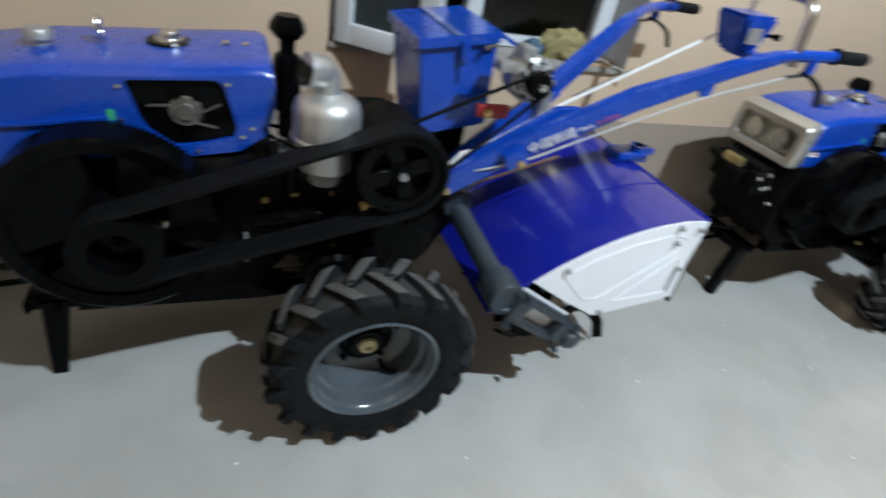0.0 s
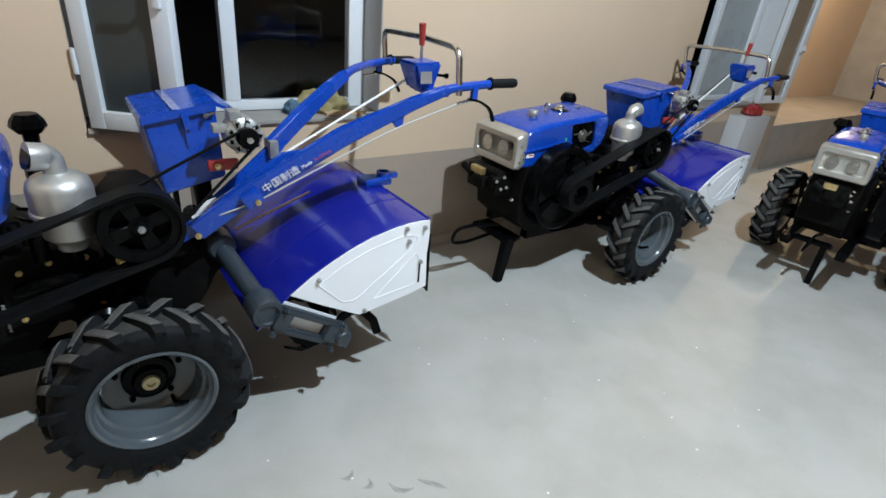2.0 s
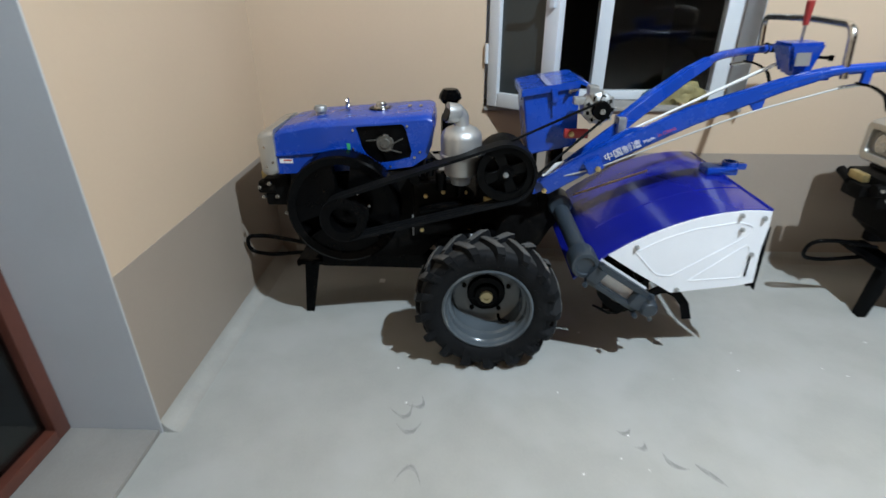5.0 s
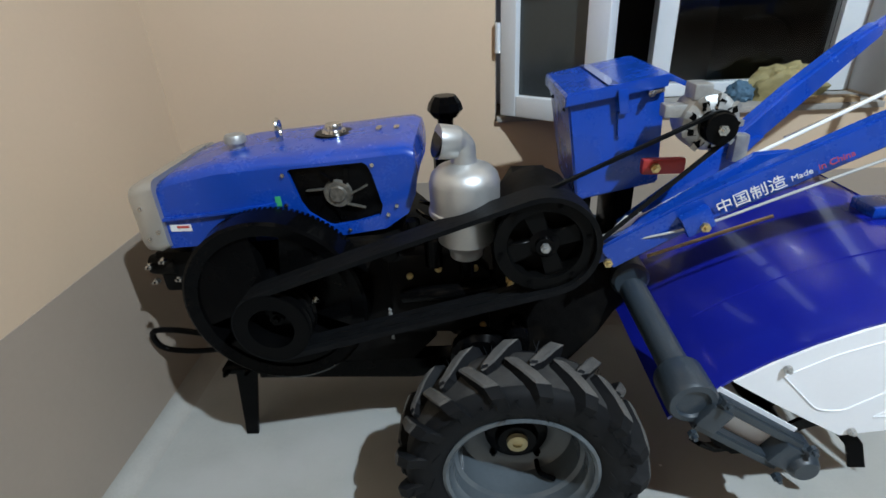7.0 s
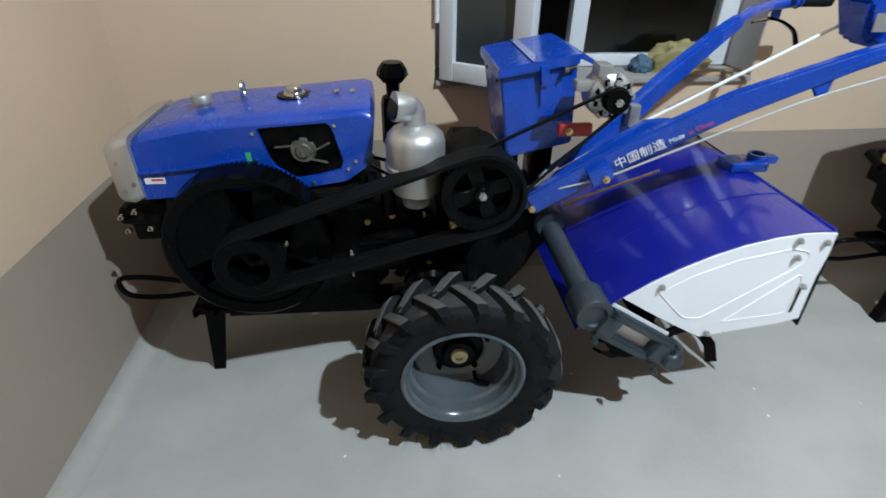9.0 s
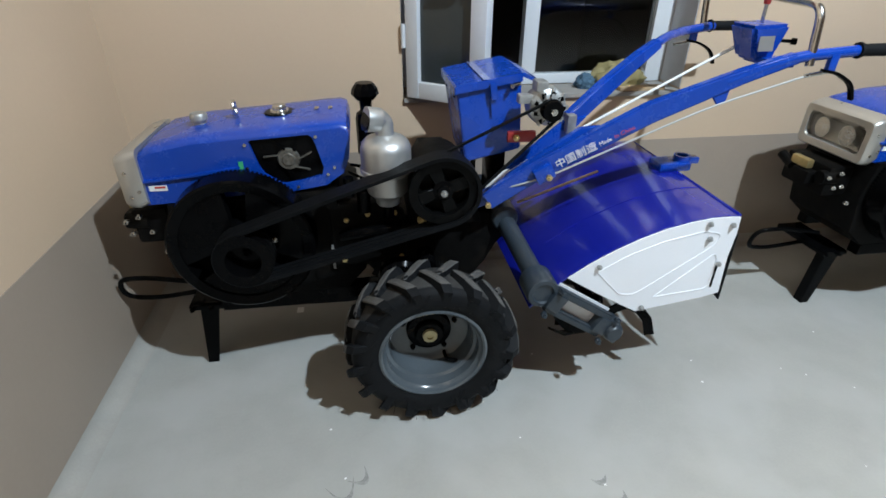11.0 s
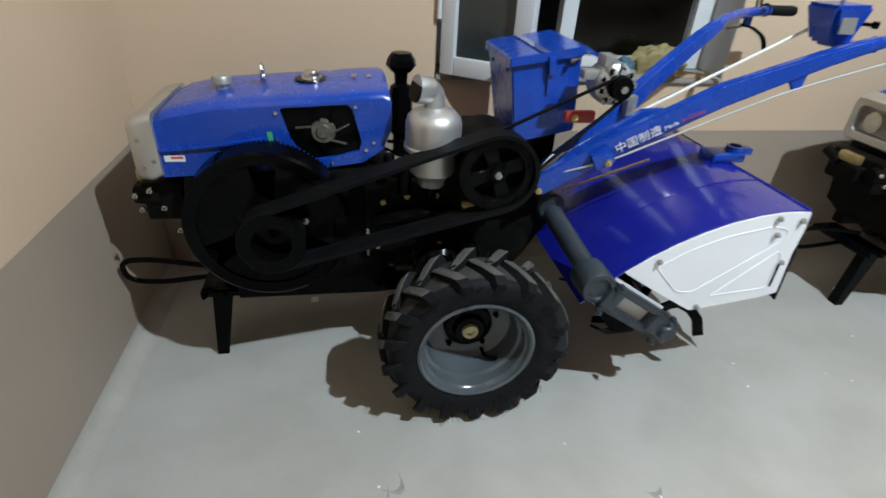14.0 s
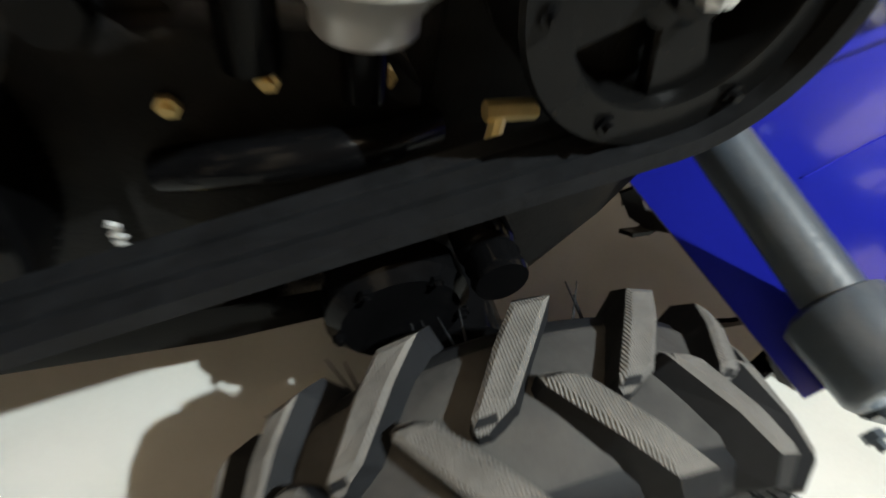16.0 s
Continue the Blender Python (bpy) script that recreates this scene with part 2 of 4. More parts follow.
def slab_xz(loop, holes, y, depth=0.0):
    """A flat sheet in x and z at y with holes, its hole edges turned in by depth."""
    bm = bmesh.new()
    es = []
    for lp in (loop, *holes):
        vs = [bm.verts.new((x, y, z)) for x, z in lp]
        es += [bm.edges.new((vs[i], vs[(i + 1) % len(vs)])) for i in range(len(vs))]
    keep = list(es)
    bmesh.ops.triangle_fill(bm, edges=es, use_beauty=True)
    if depth:
        r = bmesh.ops.extrude_edge_only(bm, edges=keep)
        for v in [g for g in r["geom"] if isinstance(g, bmesh.types.BMVert)]:
            v.co.y += depth
    return bm


def thing(name, label, category, group="", at=(0, 0, 0)):
    e = new(name)
    e.location = at
    e.empty_display_size = 0.1
    return tagged(e, label, category, group)



def bolts(parent, material, places, axis, r=0.009, h=0.008, name="bolt"):
    """Hexagon bolts that share one mesh, each a part of its own."""
    bm = hexbolt((0, 0, 0), axis, r, h)
    first = part(name, bm, material, parent)
    first.location = places[0]
    for p in places[1:]:
        share(name, first.data, parent, Matrix.Translation(p))

# ---- setting ----
WALL_Y, DADO_Z, LEFT_X, TOP = 1.0, 0.69, -1.267, 4.5
WIN = (0.0, 1.43, 0.93, 2.05)
WIN2 = (4.60, 6.06, 0.84, 2.05)
WALL_END = 6.8


def structure(name, bm, material, label, category, parent=None):
    return tagged(part(name, bm, material, parent, angle=30), label, category, kind="structure")


bm = bmesh.new()
bmesh.ops.create_grid(bm, x_segments=2, y_segments=2, size=60)
structure("ground", bm, CONCRETE, "pale grey screeded concrete floor with faint scuffs", "floor")

# back wall: dado, then upper paint round the two openings
bm = box(LEFT_X - 0.4, WALL_END, WALL_Y - 0.003, WALL_Y + 0.3, 0, DADO_Z)
structure("wall_back_dado", bm, DADO, "taupe painted dado band along the back wall", "wall")
bm = bmesh.new()
xs = [LEFT_X - 0.4, WIN[0], WIN[1], WIN2[0], WIN2[1], WALL_END]
for i, (a, b) in enumerate(zip(xs, xs[1:])):
    if i == 1:
        box(a, b, WALL_Y, WALL_Y + 0.3, DADO_Z, WIN[2], bm=bm)
        box(a, b, WALL_Y, WALL_Y + 0.3, WIN[3], TOP, bm=bm)
    elif i == 3:
        box(a, b, WALL_Y, WALL_Y + 0.3, DADO_Z, WIN2[2], bm=bm)
        box(a, b, WALL_Y, WALL_Y + 0.3, WIN2[3], TOP, bm=bm)
    else:
        box(a, b, WALL_Y, WALL_Y + 0.3, DADO_Z, TOP, bm=bm)
structure("wall_back", bm, TAN, "tan painted back wall with two window openings", "wall")

# rooms behind the windows; dark colour stands in for their unlit shade
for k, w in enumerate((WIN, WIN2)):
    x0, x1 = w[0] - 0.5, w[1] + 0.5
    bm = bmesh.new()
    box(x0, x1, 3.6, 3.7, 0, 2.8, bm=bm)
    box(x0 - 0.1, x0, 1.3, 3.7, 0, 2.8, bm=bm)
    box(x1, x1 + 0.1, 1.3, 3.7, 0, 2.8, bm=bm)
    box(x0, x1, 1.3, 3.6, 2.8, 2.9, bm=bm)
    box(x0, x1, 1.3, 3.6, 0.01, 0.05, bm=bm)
    structure("room_shell_%d" % (k + 1), bm, ROOM, "room shell behind the window, coloured dark for its shade", "room")

# left wall with its door opening
bm = box(LEFT_X - 0.36, LEFT_X + 0.003, -0.527, WALL_Y - 0.004, 0, DADO_Z)
structure("wall_left_dado", bm, DADO, "taupe painted dado band on the side wall", "wall")
bm = box(LEFT_X - 0.36, LEFT_X, -0.527, WALL_Y, DADO_Z, TOP)
box(LEFT_X - 0.36, LEFT_X, -1.65, -0.527, 2.15, TOP, bm=bm)
box(LEFT_X - 0.36, LEFT_X, -14.2, -1.65, 0, TOP, bm=bm)
structure("wall_left", bm, TAN, "tan painted side wall with a door opening", "wall")
bm = box(LEFT_X - 0.362, LEFT_X + 0.004, -0.535, -0.528, 0, 2.15)
structure("trim_reveal", bm, GREYPAINT, "pale grey painted door reveal", "trim")
bm = box(LEFT_X - 0.42, LEFT_X - 0.005, -1.65, -0.536, 0.0, 0.022, 0.004)
structure("door_step", bm, LEDGE, "worn pale cement door sill", "sill")

# fillets are added to soften the wall-floor line; none is known there
bm = prism([(LEFT_X + 0.003, 0.0)] + [(LEFT_X + 0.073 - 0.07 * math.cos(radians(a)), 0.07 - 0.07 * math.sin(radians(a))) for a in range(88, 1, -8)], -0.527, WALL_Y - 0.004)
structure("trim_fillet", bm, FILLET, "added mid-toned fillet blending the wall foot into the floor", "trim")
bm = prism([(0.0, 0.0), (0.0, 0.06), (0.006, 0.03), (0.02, 0.012), (0.055, 0.0)], 0, WALL_END - LEFT_X - 0.09)
ob = structure("trim_fillet_back", bm, FILLET, "added mid-toned fillet blending the wall foot into the floor", "trim")
ob.matrix_basis = pose(LEFT_X + 0.088, WALL_Y - 0.003, 0, 0, 0, -90)

door = thing("door_1", "dark glazed door in a red-brown wooden frame", "door", at=(LEFT_X - 0.38, -1.1, 0))
door["kind"] = "structure"
bm = box(-0.03, 0.03, 0.50, 0.563, 0.022, 2.15, 0.006)
part("jamb", bm, BROWN, door)
bm = box(-0.03, 0.03, -0.55, -0.49, 0.022, 2.15, 0.006)
part("jamb", bm, BROWN, door)
bm = box(-0.032, 0.034, -0.488, 0.498, 0.023, 0.075, 0.006)
part("bottom_rail", bm, BROWN, door)
bm = box(-0.03, 0.03, -0.488, 0.498, 2.08, 2.148, 0.006)
part("top_rail", bm, BROWN, door)
bm = box(-0.012, -0.006, -0.49, 0.50, 0.07, 2.09)
part("pane", bm, TINTED, door)
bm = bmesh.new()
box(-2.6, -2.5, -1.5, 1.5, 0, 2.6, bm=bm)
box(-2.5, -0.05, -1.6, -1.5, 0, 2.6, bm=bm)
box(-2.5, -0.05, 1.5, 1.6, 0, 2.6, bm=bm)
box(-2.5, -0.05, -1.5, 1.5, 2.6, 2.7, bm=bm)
ob = structure("room_shell_3", bm, ROOM, "unseen room shell behind the door, coloured dark for its shade", "room")
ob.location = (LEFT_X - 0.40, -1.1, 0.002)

# sized and placed to fit the camera's view; its real nature is unclear
bm = box(5.62, 6.15, 0.80, 0.995, 0, 0.76, 0.012)
tagged(part("cement_block", bm, GREYPAINT), "pale upright block placed to fit the camera's view", "block")

# the wall steps back beyond the second window, over a low ledge
bm = box(WALL_END, 12.0, 1.02, 2.2, 0, 0.56, 0.008)
structure("ledge", bm, LEDGE, "low rough cement ledge beside the wall", "ledge")
bm = box(WALL_END - 0.05, 12.0, 2.2, 2.4, 0.0, TOP)
structure("wall_back_far", bm, TAN, "tan painted wall set back over the ledge", "wall")
bm = box(WALL_END - 0.12, WALL_END, 1.3, 2.2, 0.0, TOP)
structure("wall_return", bm, TAN, "tan painted return of the wall", "wall")
# two unseen walls added to enclose the yard and return some fill light
bm = box(12.0, 12.2, -14.0, 2.4, 0, 2.6)
structure("wall_right", bm, LEDGE, "unseen yard wall added to close the scene", "wall")
bm = box(LEFT_X - 0.36, 12.2, -14.2, -14.0, 0, 2.6)
structure("wall_front", bm, LEDGE, "unseen yard wall added to close the scene", "wall")
# unseen ceiling, added to close the porch and dim the bounce
bm = box(LEFT_X - 0.5, 12.3, -3.4, 2.5, TOP, TOP + 0.15)
structure("ceiling", bm, CEIL, "unseen dark brown ceiling added to shape bounced light", "ceiling")



# fitting is added, out of view; only the light itself is inferred from shadows
def ceiling_light(at, length):
    e = thing("ceiling_light", "unseen bulb holder on a cord, added at an inferred lamp", "lamp", "porch lamps", at=(at[0], at[1], TOP))
    part("rose", lathe([(0.0, 0.0), (0.07, 0.0), (0.07, -0.02), (0.0, -0.02)], (0, 0, 0), "z", 24), PVC, e)
    part("cord", cyl((0, 0, -0.02), (0, 0, 0.13 - length), 0.004, 8), CABLE, e)
    part("bulb_holder", lathe([(0.0, 0.13), (0.012, 0.13), (0.022, 0.11), (0.024, 0.07), (0.0, 0.07)], (0, 0, -length), "z", 18), BLACK, e)


ceiling_light(LAMP, TOP - LAMP[2])
ceiling_light(LAMP_FAR, TOP - LAMP_FAR[2])

# ---- windows ----


def window(name, w, mullion, sash, fixed, leaf_glass):
    """A white plastic window in its opening, with a leaf that stands open."""
    x0, x1, z0, z1 = w
    e = thing(name, "white plastic window with one leaf swung open over a dark room", "window", at=(x0, WALL_Y, z0))
    e["kind"] = "structure"
    W, H, yf = x1 - x0, z1 - z0, 0.20
    part("window_sill", box(0.004, W - 0.004, -0.02, yf - 0.004, 0.0, 0.022, 0.004), LEDGE, e, "rough cement sill")
    bm = bmesh.new()
    box(0.003, 0.06, yf, yf + 0.06, 0.023, H - 0.003, 0.005, bm=bm)
    part("frame_post", bm, PVC, e)
    part("frame_post", box(W - 0.10, W - 0.003, yf, yf + 0.06, 0.023, H - 0.003, 0.005), PVC, e)
    part("frame_rail", box(0.061, W - 0.101, yf, yf + 0.06, 0.023, 0.075, 0.005), PVC, e)
    part("frame_rail", box(0.061, W - 0.101, yf, yf + 0.06, H - 0.06, H - 0.003, 0.005), PVC, e)
    part("mullion", box(mullion, mullion + 0.075, yf - 0.004, yf + 0.06, 0.076, H - 0.061, 0.005), PVC, e)
    part("reveal_face", box(W - 0.004, W - 0.001, 0.002, yf - 0.002, 0.03, H - 0.01), GREYPAINT, e, "pale grey painted reveal")
    part("reveal_face", box(0.001, 0.004, 0.002, yf - 0.002, 0.03, H - 0.01), GREYPAINT, e, "pale grey painted reveal")
    part("pane", box(mullion + 0.076, W - 0.101, yf + 0.025, yf + 0.031, 0.076, H - 0.062), fixed, e)
    # open leaf, built along its own x, then hinged
    (hx, hy), (fx, fy) = sash
    L, a = math.hypot(fx - hx, fy - hy), math.atan2(fy - hy, fx - hx)
    m = Matrix.Translation((hx, hy, 0.03)) @ Matrix.Rotation(a, 4, "Z")
    h = H - 0.06
    leaf = part("open_leaf", box(0.0, 0.065, -0.03, 0.03, 0.0, h, 0.006), PVC, e)
    leaf.matrix_basis = m
    part("stile", box(L - 0.075, L, -0.03, 0.03, 0.0, h, 0.006), PVC, leaf)
    part("rail", box(0.066, L - 0.076, -0.028, 0.028, 0.0, 0.075, 0.005), PVC, leaf)
    part("rail", box(0.066, L - 0.076, -0.028, 0.028, h - 0.07, h, 0.005), PVC, leaf)
    part("leaf_pane", box(0.066, L - 0.076, -0.004, 0.003, 0.076, h - 0.071), leaf_glass, leaf)
    bm = box(L - 0.05, L - 0.02, -0.05, -0.031, 0.50, 0.60, 0.004)
    tube(rounded([(L - 0.035, -0.045, 0.56), (L - 0.035, -0.075, 0.56), (L - 0.15, -0.075, 0.555)], 0.015), 0.009, 8, bm)
    part("handle", bm, PVC, leaf, "white window handle")
    part("hinge", cyl((-0.012, -0.025, 0.22), (-0.012, -0.025, 0.32), 0.012, 10), PVC, leaf)
    return e


window("window_1", WIN, 0.635, ((0.034, -0.004), (0.350, -0.25)), GLASS, LEAFPANE)
window("window_2", WIN2, 0.58, ((1.45, -0.036), (1.95, -0.09)), GREYPANE, GLASS)

# ---- walking tractor ----
HUB_Z = 0.316


def lug_mesh(side):
    """One bent tread bar, at the top of the tyre; side -1 or 1 across it."""
    st = [(0.017, 0.286, 0.015, 0.306, -0.048, 0.014), (0.012, 0.286, 0.010, 0.314, -0.035, 0.034), (0.004, 0.286, 0.004, 0.318, -0.012, 0.052), (-0.045, 0.286, -0.045, 0.319, 0.105, 0.058), (-0.072, 0.276, -0.076, 0.315, 0.185, 0.060),
          (-0.083, 0.258, -0.095, 0.288, 0.222, 0.056), (-0.086, 0.240, -0.089, 0.258, 0.235, 0.046)]
    bm = bmesh.new()
    rings = []
    for yb, rb, yt, rt, th, w in st:
        ring = []
        for y, r, k in ((yb, rb, -1.35), (yt, rt, -0.95), (yt, rt, 0.95), (yb, rb, 1.35)):
            a = th + k * w
            ring.append(bm.verts.new((r * math.sin(a), -side * y if side > 0 else y, r * math.cos(a))))
        rings.append(ring)
    for a, b in zip(rings, rings[1:]):
        for k in range(3):
            bm.faces.new((a[k], a[k + 1], b[k + 1], b[k]))
    bm.faces.new(rings[0])
    bm.faces.new(rings[-1])
    bmesh.ops.recalc_face_normals(bm, faces=bm.faces)
    tops = [e for e in bm.edges if all(abs(math.hypot(v.co.x, v.co.z) - 0.317) < 0.006 for v in e.verts)]
    bmesh.ops.bevel(bm, geom=tops, offset=0.004, segments=1, affect="EDGES")
    me = bpy.data.meshes.new("lug")
    bm.to_mesh(me)
    bm.free()
    me.materials.append(LUGTOP)
    me.materials.append(RUBBER)
    # outward faces take the lighter, lit colour; the rest stays dark rubber
    for p in me.polygons:
        c = p.center
        r = math.hypot(c.x, c.z)
        p.material_index = 0 if (p.normal.x * c.x + p.normal.z * c.z) / r > 0.62 and r > 0.295 else 1
    return me


LUGS = {s: lug_mesh(s) for s in (-1, 1)}


def wheel(parent, y, out):
    """A lugged tractor wheel whose deep dish faces out (-1 or 1)."""
    prof = [(0.190, -0.062), (0.205, -0.075), (0.235, -0.085), (0.262, -0.083), (0.281, -0.07), (0.289, -0.045), (0.291, 0.0),
            (0.289, 0.045), (0.281, 0.07), (0.262, 0.083), (0.235, 0.085), (0.205, 0.075), (0.190, 0.062), (0.190, -0.062)]
    tyre = part("tyre", lathe(prof, (0, 0, 0), "y", 64), RUBBER, parent, "black rubber tyre with deep chevron lugs")
    tyre.location = (0, y, HUB_Z)
    part("tread_band", lathe([(0.286, -0.058), (0.2905, -0.050), (0.2925, 0.0), (0.2905, 0.050), (0.286, 0.058), (0.284, 0.0), (0.286, -0.058)], (0, 0, 0), "y", 64), TREAD, tyre, "dusty grey tread between the lugs")
    n = 17
    for k in range(n):
        for s in (-1, 1):
            share("lug", LUGS[s], tyre, Matrix.Rotation((k + (0.5 if s > 0 else 0)) * math.tau / n - 0.06, 4, "Y"))
    o = out
    rim = part("rim", lathe([(0.196, o * 0.072), (0.188, o * 0.076), (0.181, o * 0.070), (0.179, o * 0.055), (0.170, o * 0.046), (0.168, o * 0.012), (0.158, o * 0.004), (0.156, o * -0.035),
                             (0.150, o * -0.066), (0.128, o * -0.082), (0.095, o * -0.086), (0.06, o * -0.086), (0.06, o * -0.092), (0.12, o * -0.090),
                             (0.172, o * -0.078), (0.188, o * -0.076), (0.196, o * 0.072)], (0, 0, 0), "y", 56), RIMGREY, tyre, "dark grey enamelled dished rim")
    bm = lathe([(0.0, o * -0.04), (0.050, o * -0.04), (0.056, o * -0.046), (0.058, o * -0.060), (0.082, o * -0.063), (0.086, o * -0.070), (0.086, o * -0.086), (0.0, o * -0.086)], (0, 0, 0), "y", 30)
    hub = part("hub", bm, BLACK, tyre, "black hub with wheel bolts")
    bolts(hub, BLACK, [(0.104 * math.cos(k * 1.2566 + 0.3), o * -0.085, 0.104 * math.sin(k * 1.2566 + 0.3)) for k in range(5)], (0, o, 0), 0.011, 0.01)
    bm = lathe([(0.0, o * -0.034), (0.012, o * -0.034), (0.013, o * -0.028), (0.027, o * -0.029), (0.029, o * -0.04), (0.0, o * -0.04)], (0, 0, 0), "y", 24)
    part("hub_cap", bm, HUBCAP, tyre, "pale yellow zinc hub cap")
    bm = tube(rounded([(0.06, o * -0.08, -0.12), (0.062, o * -0.04, -0.125), (0.10, o * -0.01, -0.112)], 0.02), 0.007, 8)
    part("valve", bm, BLACK, tyre)
    # moulding hairs left on the shoulders
    bm = bmesh.new()
    rnd = random.Random(5)
    for k in range(150):
        a, s = rnd.random() * math.tau, rnd.choice((-1, 1))
        d = Vector((math.sin(a), 0, math.cos(a)))
        low = k % 3 == 0
        p = d * (0.215 if low else 0.262) + Vector((0, s * (0.076 if low else 0.082), 0))
        q = p + (d * rnd.uniform(0.35, 1) + Vector((rnd.uniform(-.4, .4), s * rnd.uniform(0.6, 1.4), rnd.uniform(-.4, .4)))).normalized() * rnd.uniform(0.022, 0.042)
        tube([p, q], [0.0015, 0.0008], 3, bm)
    hairs = part("moulding_hairs", bm, RUBBER, tyre)
    hairs["kind"] = "stuff"
    return tyre


def belt(c1, r1, c2, r2, y0, y1, thick=0.011):
    """A belt loop round two pulleys, in x and z."""
    c1, c2 = Vector((c1[0], 0, c1[1])), Vector((c2[0], 0, c2[1]))
    d = c2 - c1
    base, off = math.atan2(d.z, d.x), math.acos((r1 - r2) / d.length)
    pts = []
    n = 18
    for i in range(n + 1):
        a = base + off + (math.tau - 2 * off) * i / n
        pts.append((c1, r1, a))
    for i in range(n + 1):
        a = base - off + 2 * off * i / n
        pts.append((c2, r2, a))
    bm = bmesh.new()
    rings = []
    for c, r, a in pts:
        u = Vector((math.cos(a), 0, math.sin(a)))
        rings.append([bm.verts.new(c + u * (r + dr) + Vector((0, y, 0))) for dr, y in ((0, y0 + 0.003), (thick, y0), (thick, y1), (0, y1 - 0.003))])
    m = len(rings)
    for i in range(m):
        a, b = rings[i], rings[(i + 1) % m]
        for k in range(4):
            bm.faces.new((a[k], a[(k + 1) % 4], b[(k + 1) % 4], b[k]))
    return bm


def text_mesh(name, words, size, m, material, parent, label=""):
    cu = bpy.data.curves.new(name, "FONT")
    cu.body, cu.size, cu.extrude = words, size, 0.0006
    tmp = new("tmp_text", cu)
    dg = bpy.context.evaluated_depsgraph_get()
    dg.update()
    me = bpy.data.meshes.new_from_object(tmp.evaluated_get(dg))
    bpy.data.objects.remove(tmp)
    me.materials.clear()
    me.materials.append(material)
    ob = new(name, me)
    ob.parent = parent
    ob.matrix_basis = m
    if label:
        ob["label"] = label
    return ob


def spoke(c, y0, r_in, r_hub, a):
    bm = bmesh.new()
    u, v = Vector((math.cos(a), 0, math.sin(a))), Vector((-math.sin(a), 0, math.cos(a)))
    o = Vector((c[0], 0, c[1]))
    q = [o + u * rad + v * s * w for rad, w in ((r_hub * 0.7, r_hub * 0.55), (r_in + 0.004, r_hub * 0.75)) for s in (-1, 1)]
    vs = [bm.verts.new(p + Vector((0, y, 0))) for y in (y0 + 0.010, y0 + 0.026) for p in (q[0], q[1], q[3], q[2])]
    for f4 in ((0, 1, 2, 3), (7, 6, 5, 4), (0, 4, 5, 1), (1, 5, 6, 2), (2, 6, 7, 3), (3, 7, 4, 0)):
        bm.faces.new([vs[i] for i in f4])
    bmesh.ops.bevel(bm, geom=list(bm.edges), offset=0.003, segments=1, affect="EDGES")
    return bm


def hood(t):
    """The blue engine cover, with a black-backed opening in its side."""
    yn, yf = 0.285, 0.665
    st = [(-0.965, 0.78, 0.945), (-0.955, 0.78, 0.972), (-0.92, 0.782, 0.992), (-0.78, 0.788, 1.018), (-0.62, 0.80, 1.03), (-0.45, 0.806, 1.042), (-0.34, 0.822, 1.052),
          (-0.275, 0.866, 1.056), (-0.252, 0.92, 1.046), (-0.246, 0.96, 1.02)]
    holes = [[(-0.588, 0.994), (-0.578, 1.0), (-0.385, 1.012), (-0.374, 1.004), (-0.364, 0.98), (-0.343, 0.89), (-0.352, 0.862), (-0.42, 0.844), (-0.485, 0.834), (-0.50, 0.838), (-0.55, 0.875), (-0.566, 0.905)]]
    loop = [(x, zb) for x, zb, zt in st] + [(x, zt - 0.026) for x, zb, zt in st[::-1]]
    bm = slab_xz(loop, holes, yn, 0.014)
    for v in bm.verts:
        if v.co.y > yn + 0.001 and not (-0.6 < v.co.x < -0.33 and 0.81 < v.co.z < 1.014 and abs(v.co.x + 0.4525) < 0.14):
            v.co.y = yn + 0.003
    rows = []
    for x, zb, zt in st:
        ys = [(yn, zt - 0.026), (yn + 0.004, zt - 0.017), (yn + 0.014, zt - 0.008), (yn + 0.032, zt - 0.002), (yn + 0.07, zt), (0.475, zt + 0.004),
              (yf - 0.07, zt), (yf - 0.035, zt - 0.003), (yf - 0.015, zt - 0.011), (yf - 0.004, zt - 0.025), (yf, zt - 0.04), (yf, zb)]
        rows.append([bm.verts.new((x, y, z)) for y, z in ys])
    for a, b in zip(rows, rows[1:]):
        for k in range(len(a) - 1):
            bm.faces.new((a[k], a[k + 1], b[k + 1], b[k]))
    for row, (x, zb, zt) in ((rows[0], st[0]), (rows[-1], st[-1])):
        c = bm.verts.new((x, yn, zb))
        bm.faces.new([c, *row])
    h = part("engine_hood", bm, BLUE, t, "blue painted sheet-metal engine hood", angle=42)
    # flange along the side; a black plate draws the shade inside the opening
    bm = tube([(-0.977, yn - 0.002, 0.868), (-0.80, yn - 0.002, 0.884), (-0.63, yn - 0.002, 0.905)], 0.0, rect=(0.02, 0.008))
    part("side_flange", bm, BLUE, h)
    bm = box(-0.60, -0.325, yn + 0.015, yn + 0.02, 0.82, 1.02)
    backing = part("screen", bm, BLACK, h, "black plate behind the fan for the dark hood inside")
    bm = lathe([(0.0, -0.006), (0.02, -0.006), (0.024, 0.0), (0.036, 0.0), (0.04, 0.008), (0.0, 0.008)], (-0.462, yn + 0.004, 0.925), "y", 24)
    fan = part("fan_hub", bm, FANMETAL, h, "dull metal fan hub")
    for k in range(7):
        a = k * math.tau / 7
        bm = tube([(-0.462 + 0.036 * math.cos(a), yn + 0.006, 0.925 + 0.036 * math.sin(a)), (-0.462 + 0.085 * math.cos(a + 0.3), yn + 0.01, 0.925 + 0.075 * math.sin(a + 0.3))], 0, rect=(0.012, 0.003))
